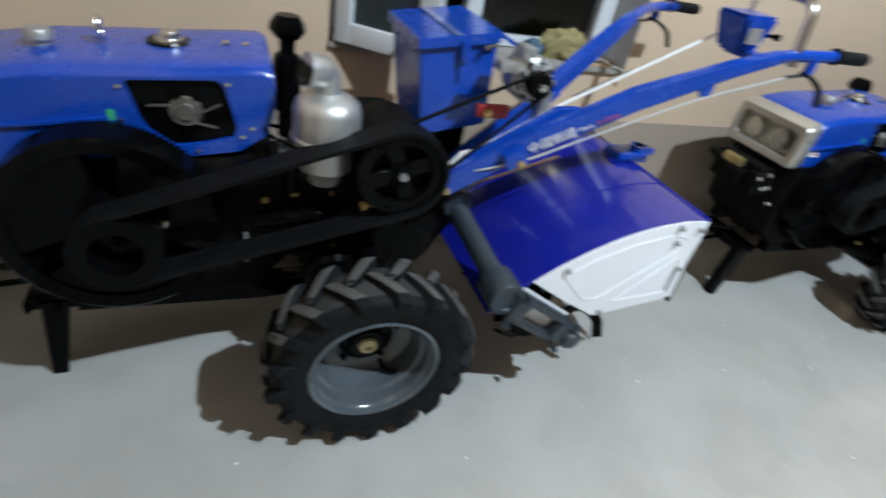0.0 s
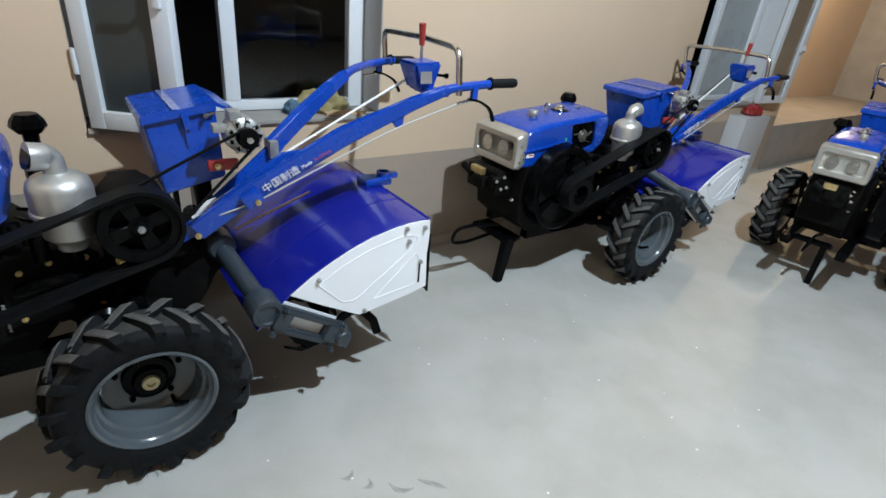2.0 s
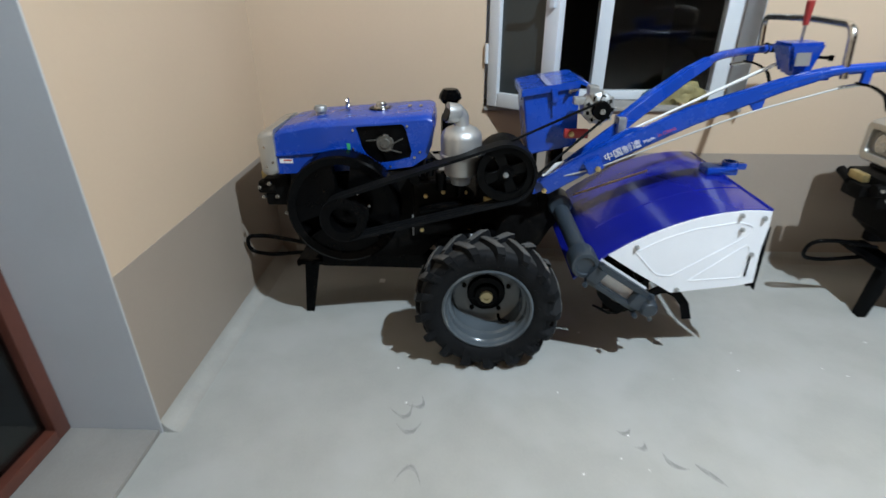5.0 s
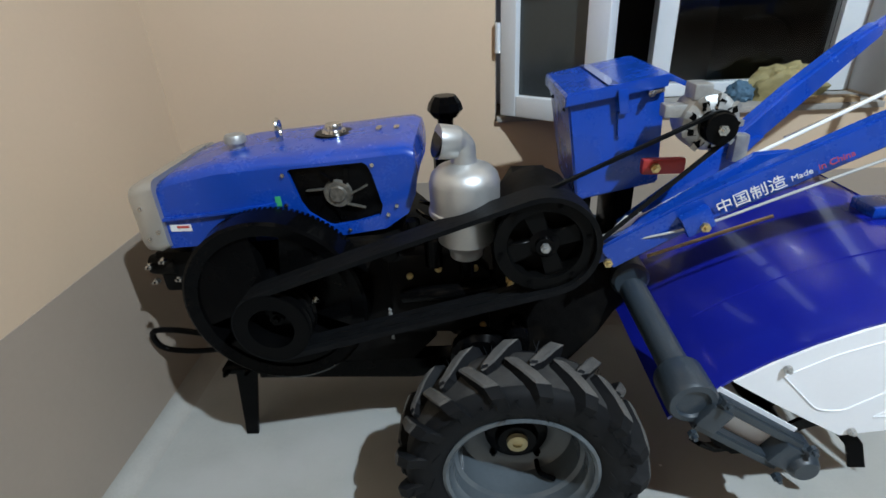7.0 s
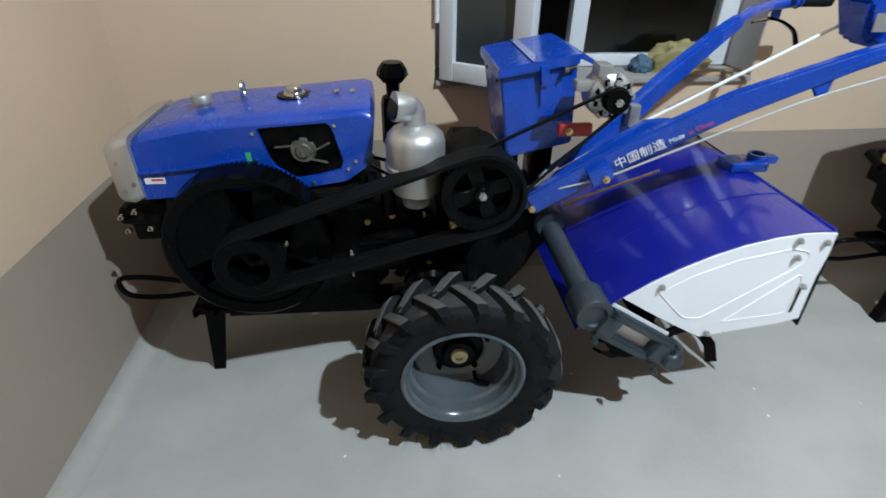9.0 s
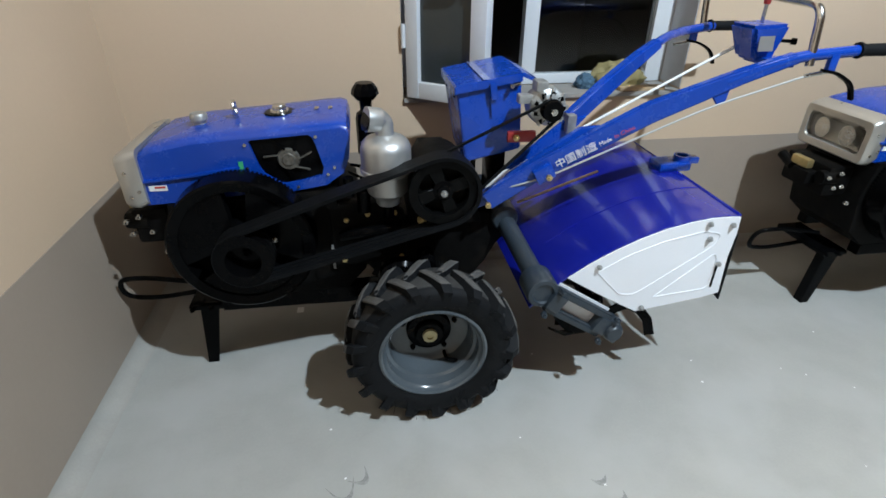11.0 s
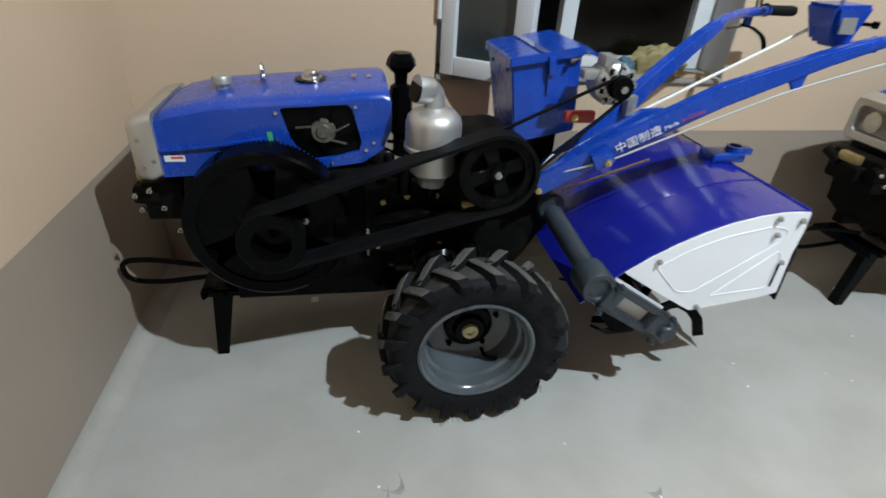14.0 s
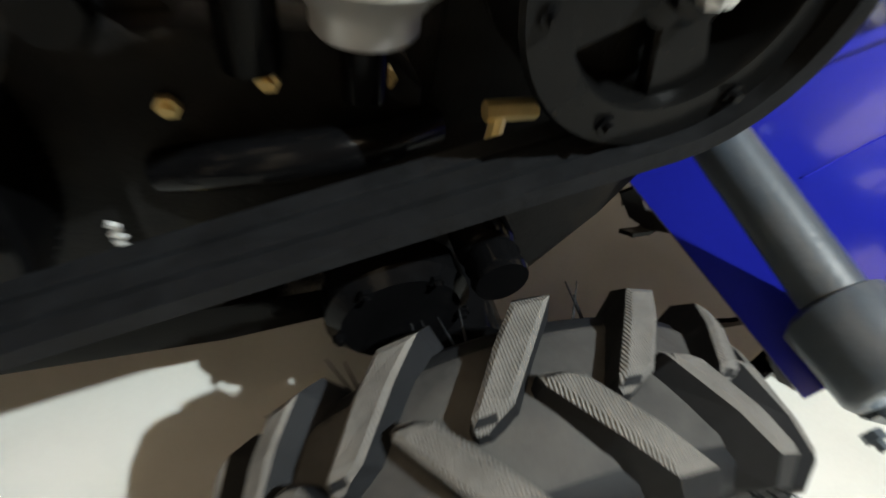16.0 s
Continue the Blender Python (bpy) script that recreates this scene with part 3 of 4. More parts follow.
        part("fan_blade", bm, BLACK if k % 3 else FANMETAL, fan)
    bolts(h, CHROME, [(x, yn - 0.001, z) for x, z in ((-0.60, 0.985), (-0.36, 1.005), (-0.33, 0.865), (-0.575, 0.86), (-0.44, 0.822), (-0.305, 0.89), (-0.605, 0.90))], (0, -1, 0), 0.006, 0.004)
    part("sticker", box(-0.945, -0.885, yn - 0.002, yn - 0.0005, 0.832, 0.852), LABELWHITE, h, "small white and red sticker")
    part("sticker_stripe", box(-0.925, -0.89, yn - 0.003, yn - 0.002, 0.842, 0.849), REDPRINT, h)
    part("sticker", box(-0.633, -0.617, yn - 0.002, yn - 0.0005, 0.898, 0.926), GREEN, h, "small bright green sticker")
    # radiator cap, tank cap, lifting eye
    part("radiator_cap", lathe([(0.0, 0.045), (0.026, 0.045), (0.031, 0.036), (0.031, 0.022), (0.022, 0.02), (0.022, 0.0), (0.0, 0.0)], (-0.775, 0.44, 1.014), "z", 16), ALU, h, "dull metal radiator cap")
    part("tank_cap", lathe([(0.0, 0.024), (0.022, 0.024), (0.026, 0.016), (0.026, 0.008), (0.034, 0.006), (0.036, 0.0), (0.0, 0.0)], (-0.497, 0.48, 1.046), "z", 20), CHROME, h, "bright metal tank cap")
    bm = tube([(-0.651, 0.455 + 0.018 * math.cos(a), 1.068 + 0.024 * math.sin(a)) for a in [i * math.tau / 14 for i in range(14)]], 0.006, 8, closed=True)
    cyl((-0.651, 0.455, 1.026), (-0.651, 0.455, 1.048), 0.01, 10, bm=bm)
    part("lifting_eye", bm, CHROME, h)
    part("cap_gasket", lathe([(0.0, 0.006), (0.055, 0.005), (0.058, 0.0), (0.0, 0.0)], (-0.497, 0.48, 1.0405), "z", 24), BLACK, h)
    for x in (-0.36, -0.31):
        part("clip", box(x - 0.008, x + 0.008, 0.44, 0.47, 1.05, 1.062, 0.002), CHROME, h)
    return h


def headlamp(t):
    bm = bmesh.new()
    sec = [(-0.955, 0.268, 0.675, 0.785, 0.985), (-0.985, 0.262, 0.678, 0.772, 0.978), (-1.018, 0.265, 0.675, 0.775, 0.968), (-1.028, 0.272, 0.668, 0.782, 0.960),
           (-1.025, 0.302, 0.640, 0.812, 0.932), (-0.988, 0.310, 0.632, 0.820, 0.924)]
    rings = []
    for x, y0, y1, z0, z1 in sec:
        ring = []
        r = 0.026
        for cy, cz, a0 in ((y0 + r, z0 + r, 180), (y1 - r, z0 + r, 270), (y1 - r, z1 - r, 0), (y0 + r, z1 - r, 90)):
            for k in range(4):
                a = radians(a0 + 30 * k)
                ring.append(bm.verts.new((x, cy + r * math.cos(a), cz + r * math.sin(a))))
        rings.append(ring)
    m = len(rings[0])
    for a, b in zip(rings, rings[1:]):
        for k in range(m):
            bm.faces.new((a[k], a[(k + 1) % m], b[(k + 1) % m], b[k]))
    bm.faces.new(rings[-1])
    bm.faces.new(rings[0])
    hl = part("headlamp", bm, LAMPGREY, t, "silver-grey headlamp housing with twin bulbs")
    for y in (0.40, 0.55):
        part("reflector", lathe([(0.045, -0.028), (0.03, -0.012), (0.01, -0.002), (0.0, -0.002)], (-0.989, y, 0.871), "x", 20), CHROME, hl)
        part("bulb", lathe([(0.0, -0.03), (0.01, -0.026), (0.013, -0.016), (0.008, 0.0), (0.0, 0.0)], (-0.987, y, 0.871), "x", 12), LABELWHITE, hl)
    lens = part("lens", box(-1.017, -1.013, 0.314, 0.628, 0.824, 0.918, 0.0015), LENS, hl, "clear ribbed lamp lens")
    lens.visible_shadow = False
    bolts(hl, CHROME, [(x, 0.264, z) for x, z in ((-1.0, 0.91), (-0.97, 0.84), (-1.0, 0.82))], (0, -1, 0), 0.007, 0.003)
    return hl


def engine(t):
    """Black engine, frame and gearbox under the hood."""
    prof = [(-0.93, 0.62), (-0.90, 0.78), (-0.30, 0.80), (-0.24, 0.74), (-0.22, 0.46), (-0.30, 0.37), (-0.80, 0.36), (-0.90, 0.44)]
    eng = part("crankcase", prism(prof, 0.27, 0.66, 0.012), CAST, t, "black cast engine block")
    part("cylinder_head", box(-1.06, -0.935, 0.34, 0.60, 0.60, 0.74, 0.015), CAST, eng)
    bolts(eng, CHROME, [(x, y, z) for x, y, z in ((-1.07, 0.33, 0.70), (-1.05, 0.31, 0.66), (-0.99, 0.33, 0.655), (-0.95, 0.31, 0.58), (-1.02, 0.325, 0.72))], (-0.3, -1, 0.1), 0.010, 0.012)
    bm = lathe([(0.0, -0.03), (0.03, -0.03), (0.034, 0.0), (0.034, 0.05), (0.0, 0.05)], (-1.055, 0.36, 0.69), "x", 14)
    box(-1.11, -1.05, 0.40, 0.50, 0.64, 0.70, 0.01, bm=bm)
    cyl((-1.09, 0.52, 0.69), (-1.09, 0.60, 0.72), 0.022, 12, bm=bm)
    part("injector_block", bm, CAST, eng)
    part("injector_cover", box(-1.10, -1.065, 0.43, 0.53, 0.705, 0.745, 0.006), BRASS, eng, "dull brass cover plate")
    # side covers, pipes and fittings
    part("timing_cover", prism([(-0.34, 0.50), (-0.34, 0.76), (-0.12, 0.76), (-0.06, 0.70), (-0.06, 0.50)], 0.24, 0.30, 0.01), CAST, eng)
    bm = tube(rounded([(-0.30, 0.24, 0.63), (-0.22, 0.20, 0.66), (-0.12, 0.20, 0.67), (-0.05, 0.24, 0.66)], 0.04), 0.022, 12)
    part("intake_pipe", bm, BLACK, eng)
    bm = tube(rounded([(-0.25, 0.38, 0.86), (-0.22, 0.30, 0.885), (-0.16, 0.29, 0.87), (-0.13, 0.27, 0.84)], 0.03), 0.006, 8)
    part("fuel_hose", bm, BLACK, eng)
    part("fuel_hose", tube(rounded([(-0.26, 0.36, 0.84), (-0.23, 0.28, 0.855), (-0.17, 0.27, 0.83), (-0.13, 0.25, 0.80)], 0.03), 0.005, 8), BLACK, eng)
    bm = lathe([(0.0, -0.03), (0.022, -0.03), (0.026, -0.02), (0.026, 0.03), (0.0, 0.03)], (-0.325, 0.22, 0.79), "y", 18)
    cyl((-0.26, 0.23, 0.80), (-0.26, 0.23, 0.87), 0.018, 12, bm=bm)
    cyl((-0.21, 0.22, 0.74), (-0.21, 0.22, 0.82), 0.024, 12, bm=bm)
    part("fuel_filter", bm, BLACK, eng)
    bm = tube([(-0.335 + 0.004 * math.cos(k * 2.4), 0.175, 0.53 + k * 0.004) for k in range(26)], 0.0035, 5)
    part("throttle_spring", bm, ALU, eng, "small bright spring")
    bolts(eng, BRASS, [(x, y, z) for x, y, z in ((-0.16, 0.235, 0.36), (-0.119, 0.30, 0.565), (-0.28, 0.235, 0.70), (-0.20, 0.235, 0.72), (-0.10, 0.235, 0.72), (-0.30, 0.236, 0.53), (-0.08, 0.236, 0.53))], (0, -1, 0), 0.010, 0.008)
    bm = lathe([(0.0, -0.02), (0.010, -0.02), (0.010, 0.03), (0.0, 0.03)], (0.0, 0.185, 0.709), "x", 6)
    cyl((-0.005, 0.185, 0.709), (-0.012, 0.175, 0.68), 0.008, 8, bm=bm)
    cyl((0.025, 0.185, 0.712), (0.045, 0.19, 0.72), 0.005, 8, bm=bm)
    part("drain_cock", bm, BRASS, eng, "brass drain cock")
    # chassis rails, gearbox, axle
    ch = part("chassis", prism([(-0.80, 0.308), (-0.80, 0.365), (-0.10, 0.385), (-0.05, 0.33), (-0.30, 0.305)], 0.27, 0.33, 0.005), BLACK, t, "black steel chassis rail")
    part("rail", prism([(-0.80, 0.308), (-0.80, 0.365), (-0.10, 0.385), (-0.05, 0.33), (-0.30, 0.305)], 0.60, 0.66, 0.005), BLACK, ch)
    part("gearbox", prism([(-0.12, 0.26), (-0.16, 0.40), (-0.12, 0.66), (0.05, 0.70), (0.30, 0.66), (0.37, 0.58), (0.25, 0.45), (0.12, 0.24)], 0.30, 0.62, 0.02), CAST, ch)
    part("clutch_housing", lathe([(0.0, 0.16), (0.09, 0.16), (0.11, 0.19), (0.11, 0.34), (0.0, 0.34)], (0.063, 0, 0.857), "y", 28), CAST, ch)
    part("clutch_bracket", prism([(-0.05, 0.64), (-0.04, 0.80), (0.02, 0.90), (0.12, 0.90), (0.20, 0.80), (0.24, 0.64)], 0.26, 0.56, 0.015), CAST, ch)
    bm = lathe([(0.0, 0.02), (0.055, 0.02), (0.06, 0.10), (0.06, 0.15), (0.085, 0.16), (0.09, 0.30), (0.0, 0.30)], (0, 0, HUB_Z), "y", 28)
    part("axle_housing", bm, BLACK, ch, "black axle housing")
    part("axle_housing", lathe([(0.0, 0.62), (0.09, 0.62), (0.085, 0.72), (0.06, 0.73), (0.055, 0.83), (0.0, 0.83)], (0, 0, HUB_Z), "y", 28), BLACK, ch, "black axle housing")
    bm = bmesh.new()
    lathe([(0.0, 0.14), (0.07, 0.14), (0.085, 0.155), (0.085, 0.19), (0.05, 0.21), (0.0, 0.21)], (-0.09, 0, 0.47), "y", 24, bm)
    part("drive_cover", bm, BLACK, ch, "gloss black final drive cover")
    part("plug", lathe([(0.0, 0.12), (0.03, 0.12), (0.033, 0.13), (0.03, 0.14), (0.033, 0.15), (0.03, 0.16), (0.035, 0.17), (0.035, 0.22), (0.0, 0.22)], (0.01, 0, 0.54), "y", 18), BLACK, ch)
    bolts(ch, BLACK, [(-0.09 + 0.072 * math.cos(k * 1.1), 0.142, 0.47 + 0.072 * math.sin(k * 1.1)) for k in range(5)], (0, -1, 0), 0.008, 0.006)
    # front stand and bumper loop
    leg = bmesh.new()
    prism([(-0.905, 0.315), (-0.83, 0.315), (-0.892, 0.0), (-0.935, 0.0)], 0.325, 0.335, 0.0, leg)
    prism([(-0.905, 0.315), (-0.895, 0.315), (-0.928, 0.0), (-0.935, 0.0)], 0.335, 0.375, 0.0, leg)
    part("front_stand", leg, BLACK, t, "black steel prop stand")
    bm = box(-0.945, -0.81, 0.31, 0.62, 0.29, 0.312, 0.004)
    for x in (-0.93, -0.86):
        hexbolt((x, 0.312, 0.30), (0, -1, 0), 0.011, 0.012, bm)
    part("stand_bracket", bm, BLACK, t)
    bm = tube(rounded([(-0.92, 0.40, 0.372), (-1.12, 0.41, 0.405), (-1.235, 0.43, 0.390), (-1.240, 0.46, 0.285), (-1.12, 0.47, 0.262), (-0.92, 0.46, 0.290)], 0.06), 0.0105, 10)
    part("bumper_loop", bm, BLACK, t, "black bent-rod bumper loop")
    return eng


SET_BACK = 0.04


def drive(t):
    """Flywheel, belts, clutch pulley and alternator."""
    c, cp = (-0.650, 0.648), (0.063, 0.855)
    ce = (-0.628, 0.645)
    seg = 60
    bm = lathe([(0.213, 0.135), (0.246, 0.128), (0.254, 0.134), (0.256, 0.215), (0.213, 0.215), (0.213, 0.135)], (c[0], 0, c[1]), "y", seg)
    fw = part("flywheel", bm, BLACK, t, "large gloss black flywheel")
    part("flywheel_hub", lathe([(0.0, 0.125), (0.075, 0.125), (0.085, 0.15), (0.085, 0.20), (0.0, 0.20)], (c[0], 0, c[1]), "y", 30), BLACK, fw)
    for k in range(3):
        a = k * math.tau / 3 + 0.5
        pts = []
        for i in range(7):
            b = a - 0.86 + 1.72 * i / 6
            pts.append((b, 0.23))
        bm = bmesh.new()
        inner = [(a + 0.7 - 1.4 * i / 4, 0.07) for i in range(5)]
        prism([(c[0] + r * math.cos(b), c[1] + r * math.sin(b)) for b, r in pts + inner], 0.142, 0.185, 0.0, bm)
        part("web", bm, BLACK, fw)
    bm = bmesh.new()
    for k in range(110):
        a = k * math.tau / 110
        u = Vector((math.cos(a), 0, math.sin(a)))
        v = Vector((-math.sin(a), 0, math.cos(a)))
        o = Vector((c[0], 0.212, c[1]))
        q = [o + u * 0.255 + v * 0.005, o + u * 0.258, o + u * 0.255 - v * 0.005]
        f1 = [bm.verts.new(p) for p in q]
        f2 = [bm.verts.new(p + Vector((0, 0.014, 0))) for p in q]
        bm.faces.new(f1)
        bm.faces.new(f2)
        for i in range(2):
            bm.faces.new((f1[i], f1[i + 1], f2[i + 1], f2[i]))
    rg = part("ring_gear", bm, BLACK, fw, "fine-toothed ring gear")
    rg["kind"] = "stuff"
    bolts(fw, CHROME, [(x, 0.122, z) for x, z in ((-0.575, 0.735), (-0.53, 0.68), (-0.70, 0.60))], (0, -1, 0), 0.012, 0.012)
    # engine pulley with three grooves
    prof = [(0.060, 0.030)]
    y = 0.030
    for k in range(3):
        prof += [(0.100, y), (0.100, y + 0.004), (0.088, y + 0.010), (0.088, y + 0.018), (0.100, y + 0.024)]
        y += 0.026
    prof += [(0.100, y), (0.060, y), (0.055, 0.07), (0.060, 0.030)]
    ep = part("engine_pulley", lathe(prof, (ce[0], 0, ce[1]), "y", 40), BLACK, t, "black grooved engine pulley")
    bm = lathe([(0.0, 0.085), (0.062, 0.085), (0.062, 0.12), (0.0, 0.12)], (ce[0], 0, ce[1]), "y", 24)
    hexbolt((ce[0], 0.085, ce[1]), (0, -1, 0), 0.02, 0.012, bm)
    part("pulley_web", bm, BLACK, ep)
    # clutch pulley
    bm = lathe([(0.086, 0.055), (0.089, 0.048), (0.119, 0.048), (0.122, 0.052), (0.119, 0.058), (0.114, 0.06), (0.114, 0.14), (0.086, 0.14), (0.086, 0.055)], (cp[0], 0, cp[1]), "y", 48)
    cl = part("clutch_pulley", bm, PULLEY, t, "black spoked clutch pulley")
    part("pulley_hub", lathe([(0.0, 0.043), (0.022, 0.043), (0.022, 0.058), (0.036, 0.062), (0.036, 0.14), (0.0, 0.14)], (cp[0], 0, cp[1]), "y", 24), BLACK, cl)
    for k in range(4):
        part("spoke", spoke(cp, 0.052, 0.088, 0.036, k * math.tau / 4 + 0.35), PULLEY, cl)
    bm = lathe([(0.0, 0.10), (0.09, 0.10), (0.09, 0.12), (0.0, 0.12)], (cp[0], 0, cp[1]), "y", 32)
    part("pulley_back", bm, CAST, cl)
    bm = bmesh.new()
    hexbolt((cp[0], 0.043, cp[1]), (0, -1, 0), 0.012, 0.01, bm)
    part("pulley_nut", bm, ALU, cl, "bright centre nut")
    bolts(cl, BLACK, [(cp[0] + 0.104 * math.cos(k * 1.047 + 0.2), 0.050, cp[1] + 0.104 * math.sin(k * 1.047 + 0.2)) for k in range(6)], (0, -1, 0), 0.008, 0.006)
    for k in range(3):
        y = 0.030 + k * 0.0262
        bt = part("drive_belt", belt(ce, 0.090, cp, 0.117, y, y + 0.0255, 0.013), BELT, t, "black rubber drive belt")
        bt.location.y = SET_BACK
    for ob in (fw, ep, cl):
        ob.location.y = SET_BACK
    # alternator with its own belt
    ca = (0.432, 1.108)
    bm = lathe([(0.0, 0.165), (0.045, 0.165), (0.062, 0.178), (0.066, 0.20), (0.066, 0.235), (0.06, 0.26), (0.0, 0.275)], (ca[0], 0, ca[1]), "y", 28)
    al = part("alternator", bm, ALU, t, "bare cast aluminium alternator")
    for k in range(9):
        a = k * math.tau / 9
        u = Vector((math.cos(a), 0, math.sin(a)))
        o = Vector((ca[0], 0, ca[1]))
        part("fin", tube([o + u * 0.028 + Vector((0, 0.163, 0)), o + u * 0.066 + Vector((0, 0.172, 0))], 0, rect=(0.011, 0.014)), ALU, al)
        q = o + u * 0.047 + Vector((0, 0.166, 0))
        # raised black boxes draw the shade in the vent openings
        part("vent", box(q.x - 0.009, q.x + 0.009, 0.161, 0.172, q.z - 0.007, q.z + 0.007, turn=Matrix.Rotation(-a + 0.35, 3, "Y")), BLACK, al)
    part("ear", box(ca[0] - 0.10, ca[0] - 0.04, 0.19, 0.23, ca[1] + 0.01, ca[1] + 0.04, 0.006), ALU, al)
    part("ear", box(ca[0] - 0.045, ca[0] - 0.005, 0.18, 0.24, ca[1] + 0.05, ca[1] + 0.085, 0.006), ALU, al)
    bm = lathe([(0.0, 0.12), (0.034, 0.12), (0.036, 0.126), (0.028, 0.136), (0.036, 0.146), (0.036, 0.16), (0.0, 0.16)], (ca[0], 0, ca[1]), "y", 24)
    ap = part("alternator_pulley", bm, BLACK, al)
    bm = bmesh.new()
    hexbolt((ca[0], 0.12, ca[1]), (0, -1, 0), 0.012, 0.01, bm)
    part("pulley_nut", bm, CHROME, al)
    part("alternator_belt", belt(cp, 0.102, ca, 0.029, 0.131, 0.141, 0.009), BELT, t, "thin black alternator belt")
    part("belt_guard_arm", box(0.315, 0.42, 0.235, 0.26, 0.968, 1.008, 0.008), RED, t, "red tensioner bracket")
    bm = bmesh.new()
    hexbolt((0.345, 0.235, 0.988), (0, -1, 0), 0.012, 0.01, bm)
    part("tensioner_bolt", bm, BRASS, t)


def intake(t):
    ca = (-0.13, 0.20)
    prof = [(0.0, 0.758), (0.040, 0.758), (0.043, 0.762), (0.043, 0.776), (0.052, 0.790), (0.072, 0.808), (0.074, 0.875), (0.088, 0.880), (0.093, 0.888), (0.092, 0.897), (0.088, 0.900), (0.088, 0.965), (0.082, 0.986),
            (0.066, 1.002), (0.045, 1.011), (0.032, 1.016), (0.030, 1.03), (0.0, 1.03)]
    ac = part("air_cleaner", lathe(prof, (ca[0], ca[1], 0), "z", 40), SILVER, t, "silver painted air cleaner canister")
    ac.location = (0.008, 0.015, 0.012)
    way = Vector((-0.90, -0.28, 0.34)).normalized()
    mouth = Vector((-0.060, -0.018, 0.052))
    pts = rounded([(0, 0, 0), (0, 0, 0.042), mouth], 0.045, 7)
    elbow = part("inlet_elbow", tube(pts, [0.030] * 6 + [0.032, 0.036, 0.040, 0.042], 18), SILVER, ac, "short silver intake elbow with an open mouth")
    elbow.location = (ca[0], ca[1], 1.02)
    # tube end is closed; a black disc draws the shade inside the mouth
    part("elbow_mouth", cyl(mouth - way * 0.004, mouth + way * 0.003, 0.038, 18), BLACK, elbow, "black disc for the shaded mouth")
    bm = cyl((ca[0], ca[1], 0.760), (ca[0], ca[1], 0.70), 0.02, 12)
    part("neck", bm, BLACK, ac)
    ex = (-0.18, 0.68)
    prof = [(0.0, 1.098), (0.036, 1.097), (0.052, 1.075), (0.058, 1.052), (0.040, 1.03), (0.026, 1.025), (0.024, 0.985), (0.040, 0.975), (0.046, 0.95), (0.046, 0.80), (0.03, 0.78), (0.03, 0.70), (0.0, 0.70)]
    part("exhaust_pipe", lathe(prof, (ex[0], ex[1], 0), "z", 10), BLACK, t, "black mushroom-capped exhaust pipe", angle=20)


def battery_box(t):
    """A tapered box, higher at the back, under a lid with a folded-down flap."""
    bm = bmesh.new()
    lo = [(0.180, 0.325, 0.868), (0.392, 0.325, 0.915), (0.392, 0.60, 0.915), (0.180, 0.60, 0.868)]
    hi = [(0.142, 0.330, 1.133), (0.378, 0.330, 1.172), (0.378, 0.645, 1.172), (0.142, 0.645, 1.133)]
    a, b = [bm.verts.new(p) for p in lo], [bm.verts.new(p) for p in hi]
    bm.faces.new(a[::-1])
    bm.faces.new(b)
    for i in range(4):
        bm.faces.new((a[i], a[(i + 1) % 4], b[(i + 1) % 4], b[i]))
    bmesh.ops.bevel(bm, geom=list(bm.edges), offset=0.005, segments=2, affect="EDGES")
    bb = part("battery_box", bm, BLUE, t, "blue sheet-metal battery box with a lid")
    sec = [(0.133, 1.122), (0.133, 1.148), (0.139, 1.154), (0.372, 1.194), (0.384, 1.194), (0.452, 1.160), (0.450, 1.152), (0.376, 1.182), (0.147, 1.144), (0.139, 1.122)]
    part("lid", prism(sec, 0.318, 0.655, 0.0), BLUE, bb, "blue folded sheet lid", angle=25)
    part("lid_lip", prism([(0.135, 1.126), (0.135, 1.152), (0.378, 1.193), (0.378, 1.167)], 0.314, 0.318), BLUE, bb)
    m = Matrix.Rotation(radians(-9.5), 3, "Y")
    bm = box(0.262, 0.286, 0.306, 0.313, 1.105, 1.165, 0.002, turn=m)
    prism([(0.266, 1.105), (0.284, 1.108), (0.280, 1.045), (0.272, 1.045)], 0.318, 0.328, 0.0, bm)
    part("hasp", bm, BLUE, bb, "blue hasp hanging from the lid")
    bm = box(0.335, 0.372, 0.312, 0.320, 1.150, 1.160, 0.002, turn=m)
    hexbolt((0.338, 0.314, 1.152), (0, -1, 0), 0.009, 0.012, bm)
    part("latch", bm, CHROME, bb)
    bm = tube([(0.250, 0.319, 1.1745), (0.250, 0.55, 1.1745), (0.250, 0.652, 1.1745)], 0, rect=(0.030, 0.0015))
    part("tape", bm, TAPE, bb, "strip of shiny clear tape")
    bolts(bb, BLACK, [(0.143, 0.37, 1.108), (0.146, 0.58, 1.100)], (-1, 0, -0.2), 0.006, 0.003)
    for y in (0.345, 0.57):
        part("support", box(0.205, 0.225, y, y + 0.012, 0.74, 0.90, 0.002), BLACK, bb)
    part("support", box(0.30, 0.345, 0.36, 0.56, 0.68, 0.92, 0.004), BLACK, bb)
    return bb


def taper(bm, path, x0, x1, least):
    """Narrow a bar's height towards its end, between x0 and x1."""
    for v in bm.verts:
        f = min(max((v.co.x - x0) / (x1 - x0), 0), 1)
        for p, q in zip(path, path[1:]):
            if p[0] <= v.co.x <= q[0] or q is path[-1]:
                mid = p[2] + (q[2] - p[2]) * (v.co.x - p[0]) / (q[0] - p[0])
                break
        v.co.z = mid + (v.co.z - mid) * (1 - f * (1 - least))


